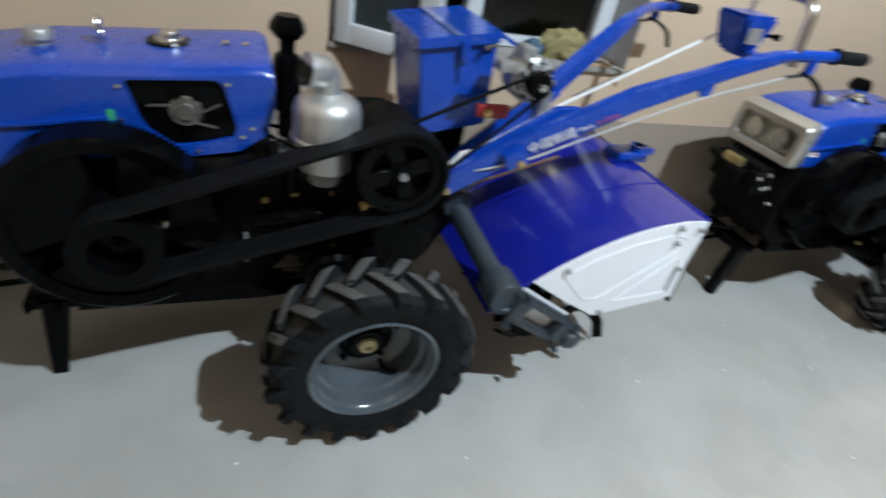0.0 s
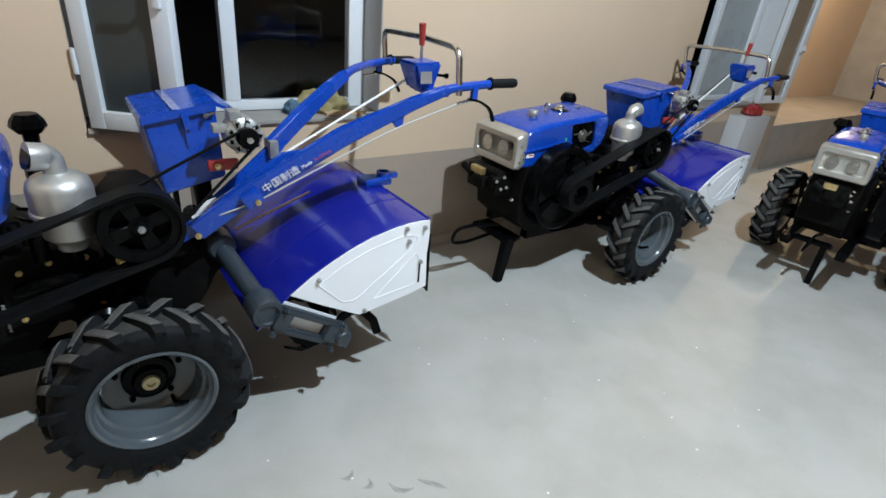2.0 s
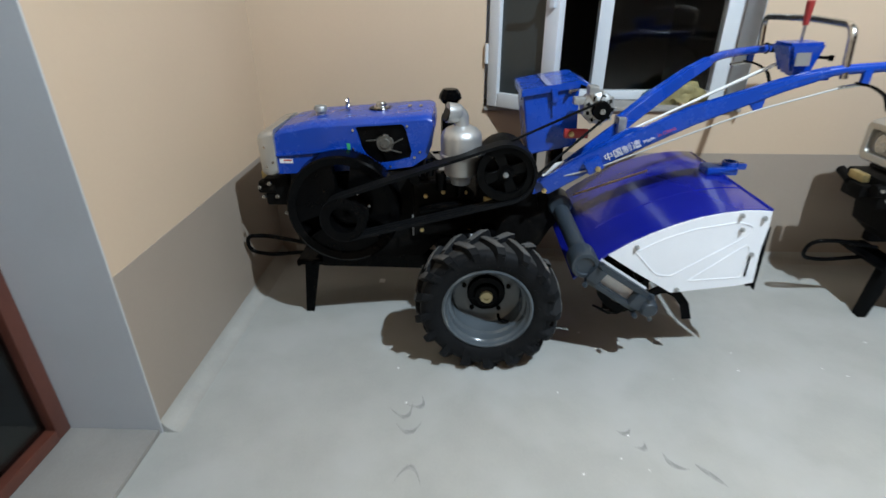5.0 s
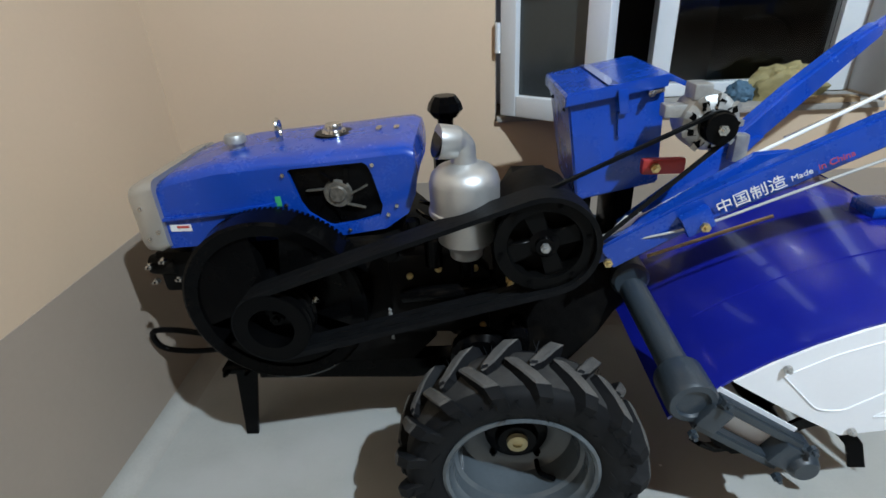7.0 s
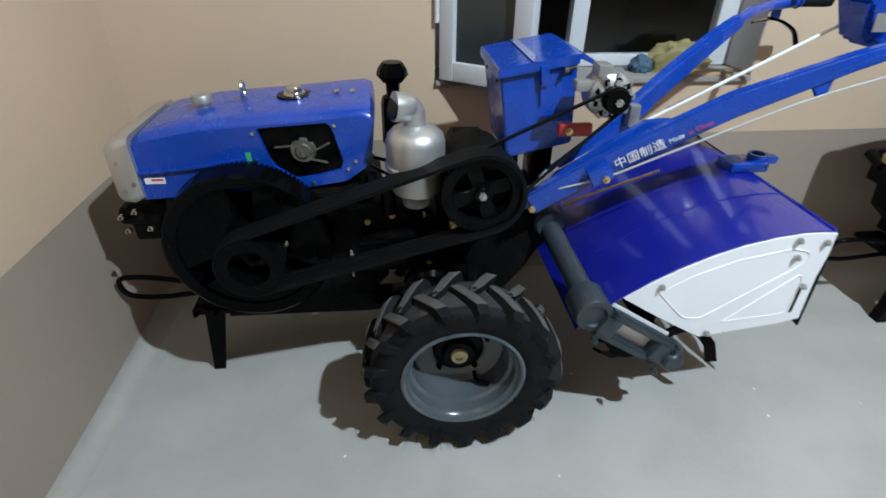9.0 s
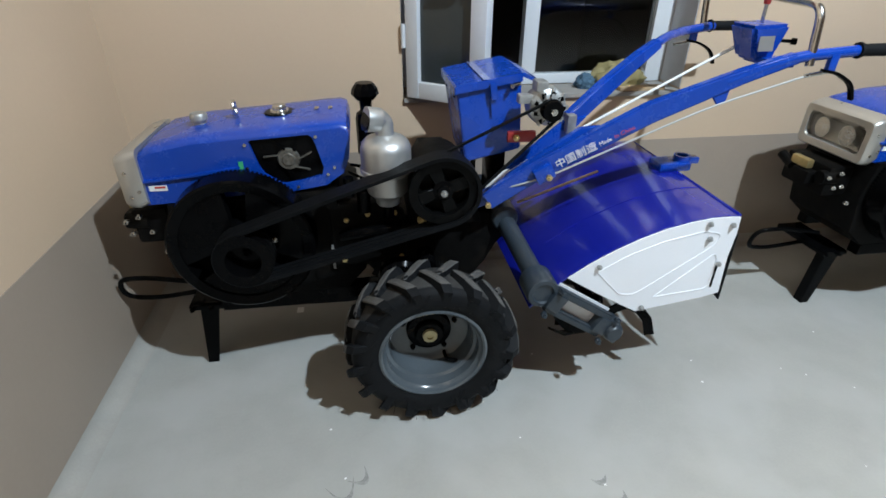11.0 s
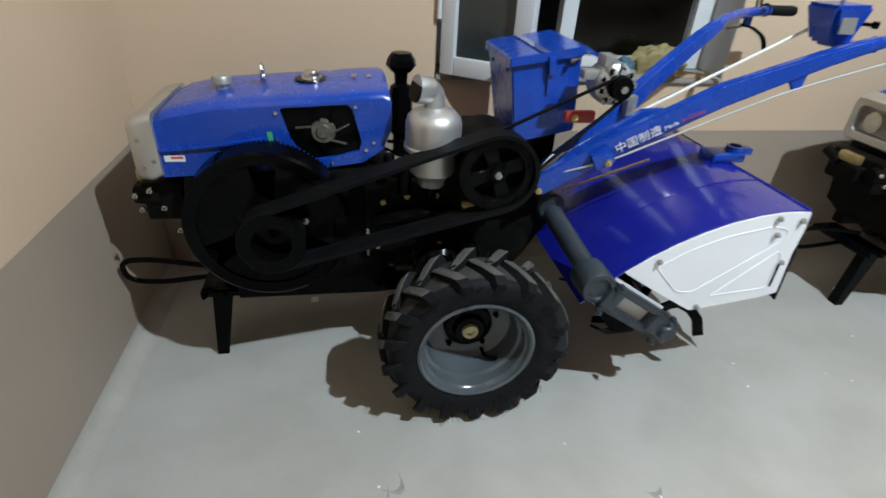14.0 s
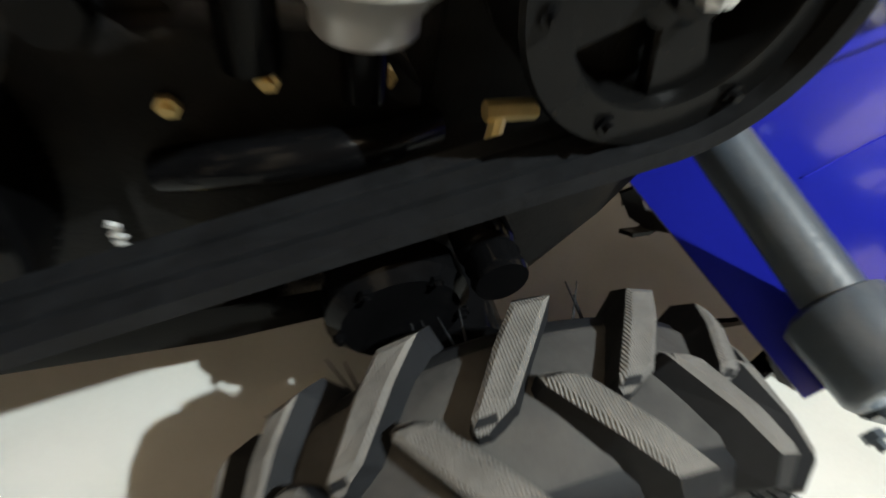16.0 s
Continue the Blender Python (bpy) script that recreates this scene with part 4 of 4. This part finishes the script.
def handles(t):
    """Twin handlebars with their levers, cables, gear box and guard bar."""
    near = [(0.24, 0.215, 0.755), (0.44, 0.20, 0.885), (0.80, 0.16, 1.085), (1.10, 0.14, 1.205), (1.27, 0.13, 1.262), (1.40, 0.12, 1.278), (1.50, 0.11, 1.284)]
    bm = tube(near[:5], 0, rect=(0.034, 0.076))
    taper(bm, near[:5], 0.80, 1.27, 0.5)
    bmesh.ops.bevel(bm, geom=list(bm.edges), offset=0.006, segments=2, affect="EDGES")
    hn = part("handlebar", bm, BLUE, t, "blue steel handlebar")
    part("bar_tube", tube(rounded([(1.04, 0.144, 1.182), (1.16, 0.137, 1.232), (1.28, 0.128, 1.265), (1.49, 0.11, 1.284)], 0.06), 0.019, 14), BLUE, hn)
    bm = lathe([(0.0, 1.47), (0.026, 1.47), (0.027, 1.478), (0.020, 1.482), (0.021, 1.60), (0.018, 1.615), (0.0, 1.617)], (0, 0, 0), "x", 18)
    for v in bm.verts:
        v.co += Vector((0, 0.11 - (v.co.x - 1.48) * 0.06, 1.284 + (v.co.x - 1.48) * 0.02))
    part("grip", bm, RUBBER, hn, "black rubber grip")
    far = [(0.57, 0.33, 1.01), (0.72, 0.40, 1.108), (0.88, 0.48, 1.198), (1.00, 0.555, 1.248)]
    bm = tube(far, 0, rect=(0.038, 0.074))
    taper(bm, far, 0.80, 1.0, 0.6)
    bmesh.ops.bevel(bm, geom=list(bm.edges), offset=0.008, segments=2, affect="EDGES")
    hf = part("handlebar", bm, BLUE, t, "blue steel handlebar")
    part("bar_tube", tube(rounded([(0.96, 0.53, 1.235), (1.06, 0.60, 1.266), (1.22, 0.735, 1.27), (1.40, 0.79, 1.282)], 0.08), 0.019, 14), BLUE, hf)
    bm = lathe([(0.0, 1.36), (0.026, 1.36), (0.027, 1.368), (0.020, 1.372), (0.021, 1.49), (0.018, 1.505), (0.0, 1.507)], (0, 0, 0), "x", 18)
    for v in bm.verts:
        v.co += Vector((0, 0.785, 1.281))
    part("grip", bm, RUBBER, hf, "black rubber grip")
    # plates that join the bars to the gearbox
    part("handle_base", prism([(0.20, 0.715), (0.21, 0.775), (0.36, 0.87), (0.58, 1.015), (0.66, 1.02), (0.50, 0.90), (0.37, 0.78)], 0.225, 0.25, 0.004), BLUE, hn)
    part("handle_base", prism([(0.30, 0.70), (0.30, 0.80), (0.56, 1.02), (0.64, 1.03), (0.42, 0.78)], 0.32, 0.345, 0.004), BLUE, hf)
    part("bar_bracket", box(0.405, 0.475, 0.155, 0.182, 0.845, 0.90, 0.004, turn=Matrix.Rotation(radians(-28), 3, "Y")), BLUE, hn)
    bolts(hn, BRASS, [(0.455, 0.155, 0.862), (0.245, 0.195, 0.748)], (0, -1, 0), 0.012, 0.01)
    part("clamp", box(0.555, 0.59, 0.29, 0.37, 0.975, 1.045, 0.006), ALU, hf)
    part("cable_lug", prism([(1.005, 1.135), (1.06, 1.16), (1.055, 1.12), (1.03, 1.105)], 0.135, 0.15, 0.003), BLUE, hn)
    # lettering along the bar
    ang = math.atan2(1.085 - 0.885, 0.80 - 0.44)
    m = Matrix.Translation((0.487, 0.1700, 0.889)) @ Matrix.Rotation(-ang, 4, "Y") @ Matrix.Rotation(-0.11, 4, "Z") @ Matrix.Rotation(radians(90), 4, "X")
    text_mesh("lettering", "中国制造", 0.039, m, LABELWHITE, hn, "white printed lettering")
    m2 = m @ Matrix.Translation((0.165, 0.004, 0))
    text_mesh("lettering", "Made", 0.021, m2, LABELWHITE, hn, "white printed lettering")
    m3 = m @ Matrix.Translation((0.222, 0.004, 0))
    text_mesh("lettering", "in China", 0.022, m3, REDPRINT, hn, "red printed lettering")
    # gear selector box with its red-topped lever
    bm = bmesh.new()
    lo = [(1.175, 0.215, 1.235), (1.25, 0.215, 1.235), (1.25, 0.32, 1.235), (1.175, 0.32, 1.235)]
    hi = [(1.13, 0.195, 1.352), (1.275, 0.195, 1.358), (1.275, 0.335, 1.358), (1.13, 0.335, 1.352)]
    a, b = [bm.verts.new(p) for p in lo], [bm.verts.new(p) for p in hi]
    bm.faces.new(a[::-1])
    bm.faces.new(b)
    for i in range(4):
        bm.faces.new((a[i], a[(i + 1) % 4], b[(i + 1) % 4], b[i]))
    bmesh.ops.bevel(bm, geom=list(bm.edges), offset=0.012, segments=2, affect="EDGES")
    gs = part("selector_box", bm, BLUE, t, "blue gear selector box with a pale plate")
    bm = bmesh.new()
    box(-0.028, 0.028, -0.002, 0.002, -0.034, 0.034, bm=bm)
    pl = part("plate", bm, LAMPGREY, gs, "pale data plate")
    pl.matrix_basis = Matrix.Translation((1.195, 0.2005, 1.305)) @ Matrix.Rotation(radians(-9), 4, "X")
    part("box_arm", box(1.20, 1.28, 0.14, 0.30, 1.225, 1.25, 0.006), BLUE, gs)
    lv = part("gear_lever", tube([(1.21, 0.27, 1.35), (1.205, 0.265, 1.43)], 0.006, 8), CHROME, gs)
    part("lever_knob", cyl((1.206, 0.266, 1.415), (1.198, 0.258, 1.50), 0.011, 10, 0.015), RED, gs, "red lever grip")
    bm = cyl((1.27, 0.235, 1.30), (1.30, 0.215, 1.30), 0.006, 8)
    cyl((1.30, 0.215, 1.30), (1.315, 0.205, 1.30), 0.011, 8, bm=bm)
    part("knob", bm, BLACK, gs)
    # guard bar
    ub = rounded([(1.315, 0.118, 1.235), (1.31, 0.14, 1.42), (1.335, 0.45, 1.43), (1.345, 0.83, 1.42), (1.345, 0.80, 1.255)], 0.05, 7)
    part("guard_bar", tube(ub, 0.0140, 12), CHROME, t, "bent bright steel guard bar")
    # levers under the grips and rods to the gearbox
    for y, x in ((0.105, 0.0), (0.785, -0.09)):
        bm = box(1.375 + x, 1.405 + x, y - 0.006, y + 0.014, 1.215, 1.275, 0.004)
        lv = part("lever_bracket", bm, BLUE, t)
        bm = tube(rounded([(1.36 + x, y, 1.222), (1.42 + x, y, 1.212), (1.49 + x, y, 1.175), (1.515 + x, y, 1.12)], 0.04), [0.006] * 14, rect=(0.018, 0.010))
        part("brake_lever", bm, BLACK, lv, "black curved hand lever")
        part("cable_end", cyl((1.30 + x, y, 1.205), (1.38 + x, y, 1.218), 0.007, 8), CHROME, lv)
    part("cable", tube(rounded([(1.33, 0.105, 1.212), (1.0, 0.13, 1.105), (0.60, 0.15, 0.93), (0.46, 0.16, 0.865), (0.34, 0.19, 0.82), (0.27, 0.21, 0.80)], 0.1), 0.0035, 6), CABLE, t, "pale control cable")
    part("clutch_rod", tube([(1.20, 0.33, 1.28), (0.62, 0.29, 1.0), (0.24, 0.24, 0.80)], 0.005, 8), LABELWHITE, t, "pale steel clutch rod")
    part("clutch_rod", tube([(1.205, 0.36, 1.26), (0.70, 0.34, 1.02)], 0.0035, 8), CHROME, t, "bright steel clutch rod")
    part("clutch_rod_end", prism([(0.24, 0.80), (0.30, 0.83), (0.33, 0.87), (0.29, 0.86)], 0.23, 0.238, 0.0), LABELWHITE, t)
    part("tail_rod", tube([(0.42, 0.39, 0.655), (0.74, 0.36, 0.79)], 0.0055, 8), BRASS, t, "yellow passivated rod")


def tiller(t):
    """Rotary tiller: curved hood, end panels, blades and its side arm."""
    y0, y1 = -0.045, 0.76
    arc = [(0.36, 0.44), (0.42, 0.50), (0.492, 0.563), (0.57, 0.617), (0.65, 0.662), (0.74, 0.704), (0.83, 0.736), (0.92, 0.757), (1.0, 0.768), (1.06, 0.769), (1.10, 0.766)]
    bm = bmesh.new()
    rows = []
    ys = [y0, y0 + 0.27, y0 + 0.54, y1]
    for x, z in arc:
        rows.append([bm.verts.new((x, y, z)) for y in ys] + [bm.verts.new((x + 0.004, y, z - 0.006)) for y in ys[::-1]])
    m = len(rows[0])
    for a, b in zip(rows, rows[1:]):
        for k in range(m):
            bm.faces.new((a[k], a[(k + 1) % m], b[(k + 1) % m], b[k]))
    bm.faces.new(rows[0])
    bm.faces.new(rows[-1])
    h = part("tiller_hood", bm, INDIGO, t, "glossy indigo curved tiller hood", angle=40)
    bm = tube([(1.10, y0, 0.766), (1.10, y1, 0.762)], 0.007, 8)
    part("rolled_edge", bm, INDIGO, h)
    bm = bmesh.new()
    for y in (0.20,):
        tube([(x - 0.001, y, z + 0.001) for x, z in arc[2:]], 0.002, 6, bm)
    part("seam", bm, INDIGO, h)
    bm = box(1.02, 1.16, 0.37, 0.47, 0.765, 0.80, 0.008)
    lathe([(0.0, 0.0), (0.035, 0.0), (0.035, 0.05), (0.024, 0.05), (0.024, 0.01), (0.0, 0.01)], (1.14, 0.42, 0.77), "z", 20, bm)
    box(1.16, 1.21, 0.40, 0.44, 0.785, 0.812, 0.004, bm=bm)
    part("tail_bracket", bm, BLUE, h, "blue tail-wheel clamp bracket")
    out = [(x, z - 0.004) for x, z in arc[2:]] + [(1.104, 0.69), (1.098, 0.60), (1.108, 0.44), (1.04, 0.423), (0.90, 0.402), (0.78, 0.384), (0.70, 0.43), (0.60, 0.49)]
    for y, name in ((y0 - 0.008, "end_panel"), (y1 + 0.002, "end_panel")):
        ep = part(name, prism(out, y, y + 0.006, 0.0), WHITE, t, "white painted end panel with raised ribs")
        s = -1 if y < 0.3 else 1
        yy = y if s < 0 else y + 0.006
        if s < 0:
            for lp in ([(0.60, 0.575), (0.70, 0.635), (0.82, 0.682), (0.98, 0.715), (1.045, 0.70), (1.03, 0.655), (0.76, 0.465), (0.70, 0.47)],
                       [(0.84, 0.445), (1.05, 0.465), (1.055, 0.60), (1.04, 0.62)]):
                loop3 = [(x, yy - 0.001, z) for x, z in lp]
                part("rib", tube(rounded(loop3 + [loop3[0]], 0.02, 3), 0.0019, 6), WHITE, ep)
            bolts(ep, ALU, [(x, yy - 0.002, z) for x, z in ((0.985, 0.745), (1.075, 0.735), (1.0, 0.685), (0.60, 0.60), (0.80, 0.402))], (0, -1, 0), 0.010, 0.008)
            # panel is uncut; a raised black strip draws the dark slot
            part("adjust_slot", box(1.060, 1.068, yy - 0.003, yy, 0.47, 0.58, 0.001), BLACK, ep)
            bm = bmesh.new()
            hexbolt((1.064, yy - 0.003, 0.575), (0, -1, 0), 0.010, 0.008, bm)
            part("slot_bolt", bm, ALU, ep)
    bm = bmesh.new()
    rnd = random.Random(3)
    n = 26
    top = [(1.112, y0 + (y1 - y0) * i / n, 0.69) for i in range(n + 1)]
    low = [(1.125 + rnd.uniform(-.006, .006), y0 + (y1 - y0) * i / n, 0.40 + rnd.uniform(-0.022, 0.02)) for i in range(n + 1)]
    a, b = [bm.verts.new(p) for p in top], [bm.verts.new(p) for p in low]
    c, d = [bm.verts.new((p[0] + 0.006, p[1], p[2])) for p in top], [bm.verts.new((p[0] + 0.006, p[1], p[2])) for p in low]
    for i in range(n):
        bm.faces.new((a[i], a[i + 1], b[i + 1], b[i]))
        bm.faces.new((c[i + 1], c[i], d[i], d[i + 1]))
        bm.faces.new((b[i], b[i + 1], d[i + 1], d[i]))
    bm.faces.new((a[0], b[0], d[0], c[0]))
    bm.faces.new((a[-1], c[-1], d[-1], b[-1]))
    part("mud_flap", bm, RUBBER, t, "ragged black rubber mud flap")
    # rotor and blades
    rotor = part("rotor", tube([(0.70, y0 + 0.02, 0.30), (0.70, y1 - 0.02, 0.30)], 0.03, 14), BLACK, t, "black rotor shaft with curved blades")
    for i in range(9):
        yb = y0 + 0.075 + i * 0.082
        for s in (0, math.pi):
            a0 = i * 0.7 + s + 0.72
            bend = 1 if (i + (s > 0)) % 2 else -1
            pts = []
            for j in range(7):
                r, a = 0.03 + 0.175 * j / 6, a0 - 0.18 * j * j / 6
                pts.append((0.70 + r * math.cos(a), yb + bend * (0.045 * max(0, j - 3) / 3), 0.30 + r * math.sin(a)))
            part("blade", tube(pts, 0, rect=(0.010, 0.038)), BLACK, rotor)
    # side arm: tube from the gearbox, slotted link, end boss and pin
    arm = part("side_arm", tube([(0.342, 0.33, 0.63), (0.347, 0.28, 0.616), (0.394, -0.01, 0.530)], [0.046, 0.037, 0.037], 24), ARMGREY, t, "slate-grey cast side arm")
    part("top_joint", lathe([(0.0, -0.05), (0.045, -0.05), (0.054, -0.04), (0.054, 0.06), (0.0, 0.06)], (0.340, 0.32, 0.64), "y", 24), ARMGREY, arm)
    part("boss", lathe([(0.0, -0.044), (0.036, -0.044), (0.040, -0.052), (0.054, -0.05), (0.060, -0.04), (0.060, 0.05), (0.045, 0.06), (0.0, 0.06)], (0.394, -0.035, 0.523), "y", 28), ARMGREY, arm)
    d = Vector((0.285, 0, -0.186)).normalized()
    nrm = Vector((d.z, 0, -d.x))
    p0 = Vector((0.427, -0.072, 0.495))
    for s in (-1, 1):
        bm = tube([p0 + nrm * s * 0.040, p0 + nrm * s * 0.040 + d * 0.27], 0, rect=(0.036, 0.026))
        bmesh.ops.bevel(bm, geom=list(bm.edges), offset=0.005, segments=2, affect="EDGES")
        part("link_bar", bm, ARMGREY, arm)
    for q in (0.02, 0.25):
        c = p0 + d * q
        part("link_web", box(c.x - 0.03, c.x + 0.03, -0.10, -0.05, c.z - 0.035, c.z + 0.035, 0.008, turn=Matrix.Rotation(math.atan2(0.186, 0.285), 3, "Y")), ARMGREY, arm)
    q0, q1 = p0 + d * 0.01, p0 + d * 0.26
    # added white plate; stands in for the lit surface seen through the slot
    part("link_plate", prism([(q0 + nrm * 0.06).xz, (q0 - nrm * 0.06).xz, (q1 - nrm * 0.06).xz, (q1 + nrm * 0.06).xz], -0.050, -0.044), WHITE, arm, "white plate added to brighten the link slot")
    e = p0 + d * 0.305
    part("end_boss", lathe([(0.0, -0.115), (0.028, -0.115), (0.034, -0.108), (0.040, -0.09), (0.044, -0.03), (0.0, -0.03)], (e.x, 0, e.z), "y", 24), ARMGREY, arm)
    bolts(arm, ARMGREY, [(q + nrm * s * 0.055).to_tuple() for q in (p0 + Vector((0, -0.028, 0)), p0 + d * 0.27 + Vector((0, -0.028, 0))) for s in (-1, 1)], (0, -1, 0), 0.012, 0.012)
    part("foot_pin", cyl((e.x + 0.005, -0.07, e.z - 0.02), (e.x + 0.035, -0.05, e.z - 0.085), 0.011, 10), ARMGREY, arm)
    part("far_arm", tube([(0.30, 0.62, 0.66), (0.42, 0.80, 0.51), (0.76, 0.80, 0.28)], 0.036, 14), ARMGREY, t)


def walking_tractor(label):
    t = thing("walking_tractor", label, "walking tractor", "parked walking tractors")
    wheel(t, -0.042, -1)
    wheel(t, 0.885, 1)
    engine(t)
    hood(t)
    headlamp(t)
    drive(t)
    intake(t)
    battery_box(t)
    handles(t)
    tiller(t)
    return t


one = walking_tractor("blue two-wheel walking tractor with rotary tiller beside the corner wall")
two = copy_thing(one, pose(2.911, 0.042, 0, 0, 0, 0.3))
tagged(two, "blue two-wheel walking tractor parked under the second window")
three = copy_thing(one, pose(4.68, -1.01, 0, 0, 0, 8.0))
tagged(three, "blue walking tractor with a shorter engine, turned from the wall")


def kind_of(ob):
    return ob.name.split(".")[0]


# second one: elbow points backwards; lamp narrowed, battery box lengthened to fit the camera's view
for ob in two.children_recursive:
    if kind_of(ob) == "inlet_elbow":
        ob.rotation_euler.z = radians(165)
    elif kind_of(ob) == "headlamp":
        ob.scale, ob.location = (1.0, 0.92, 1.0), (0.036, 0.037, -0.008)
    elif kind_of(ob) == "engine_hood":
        ob.scale.x = 0.962
    elif kind_of(ob) == "battery_box":
        ob.scale, ob.location = (1.45, 1.0, 1.0), (-0.062, 0.0, 0.0)

# third one drawn as a smaller model: engine squeezed to fit the camera's view
NOSE = ("engine_hood", "headlamp", "crankcase", "front_stand", "stand_bracket", "bumper_loop", "flywheel", "engine_pulley", "drive_belt")
for ob in three.children:
    if kind_of(ob) in NOSE:
        sy = 0.78 if kind_of(ob) in NOSE[:6] else 1.0
        ob.scale = (0.62, sy, 1.0)
        ob.location += Vector((0.0 if kind_of(ob) in NOSE[:6] else 0.024, 0.155 * (sy < 1), 0.0))

# ---- small things ----


def lump(name, at, size, seed, material, label, category):
    bm = bmesh.new()
    bmesh.ops.create_icosphere(bm, subdivisions=4, radius=1)
    for v in bm.verts:
        n = noise.fractal(v.co * 1.7 + Vector((seed, seed, 0)), 0.8, 2.0, 4) * 0.28
        c = v.co * (1 + n)
        v.co = (c.x * size[0], c.y * size[1], max(c.z, -0.55) * size[2] + 0.55 * size[2])
    ob = part(name, bm, material)
    ob.location = at
    return tagged(ob, label, category)


Z = WIN[2] + 0.022
lump("plastic_sack", (1.12, WALL_Y + 0.10, Z), (0.13, 0.07, 0.085), 3.1, YELLOW, "crumpled dull yellow sack on the window sill", "sack")
lump("rag", (0.95, WALL_Y + 0.10, Z), (0.05, 0.05, 0.045), 7.7, TEAL, "crumpled blue rag on the window sill", "rag")
ob = tagged(part("board", box(-0.12, 0.12, -0.03, 0.03, 0, 0.018, 0.003), WOOD), "short raw wooden board on the window sill", "board")
ob.location = (1.22, WALL_Y + 0.02, Z)
ob = tagged(part("paper_scrap", box(-0.016, 0.016, -0.02, 0.02, 0.001, 0.004), LABELWHITE), "small white paper scrap on the floor", "paper scrap")
ob.location = (-0.573, 0.652, 0)
lump("red_bundle", (5.92, 0.90, 0.76), (0.13, 0.075, 0.075), 1.4, RED, "dark red cloth bundle on the pale block", "bundle")

# black tyre scuffs on the floor


def scuff(x, y, length, turn, bend):
    bm = bmesh.new()
    n, rows = 8, []
    for i in range(n + 1):
        s = i / n - 0.5
        w = 0.010 * (1 - (2 * s) ** 2) + 0.001
        rows.append([bm.verts.new((s * length, bend * s * s + k * w, 0)) for k in (-1, 1)])
    for a, b in zip(rows, rows[1:]):
        bm.faces.new((a[0], b[0], b[1], a[1]))
    ob = tagged(part("scuff_mark", bm, SCUFF), "dark rubber scuff mark on the concrete", "scuff mark", "scuff marks", "structure")
    ob.matrix_basis = pose(x, y, 0.0012, 0, 0, turn)


for x, y, l, a, b in ((-0.33, -0.42, 0.10, 20, 0.3), (-0.27, -0.36, 0.08, 40, 0.2), (-0.31, -0.50, 0.10, 5, 0.2), (-0.29, -0.66, 0.10, -5, -0.3), (-0.28, -0.80, 0.11, -20, -0.3),
                      (0.53, -0.48, 0.06, 10, 0.1), (0.66, -0.62, 0.10, -45, 0.1), (0.62, -0.80, 0.07, 20, 0.1), (0.78, -0.66, 0.12, -50, 0.0), (0.58, -0.55, 0.05, 30, 0.1)):
    scuff(x, y, l, a, b)

# pale paint specks on the concrete
rnd = random.Random(11)
bm = bmesh.new()
for k in range(70):
    cx, cy, r = rnd.uniform(-0.4, 4.5), rnd.uniform(-1.6, 0.2), rnd.uniform(0.0015, 0.006)
    bm.faces.new([bm.verts.new((cx + r * rnd.uniform(0.6, 1.2) * math.cos(a), cy + r * rnd.uniform(0.6, 1.2) * math.sin(a), 0.0015)) for a in (0, 0.9, 1.8, 2.7, 3.6, 4.5, 5.4)])
tagged(part("paint_specks", bm, LABELWHITE), "tiny pale paint specks on the floor", "paint specks", kind="stuff")
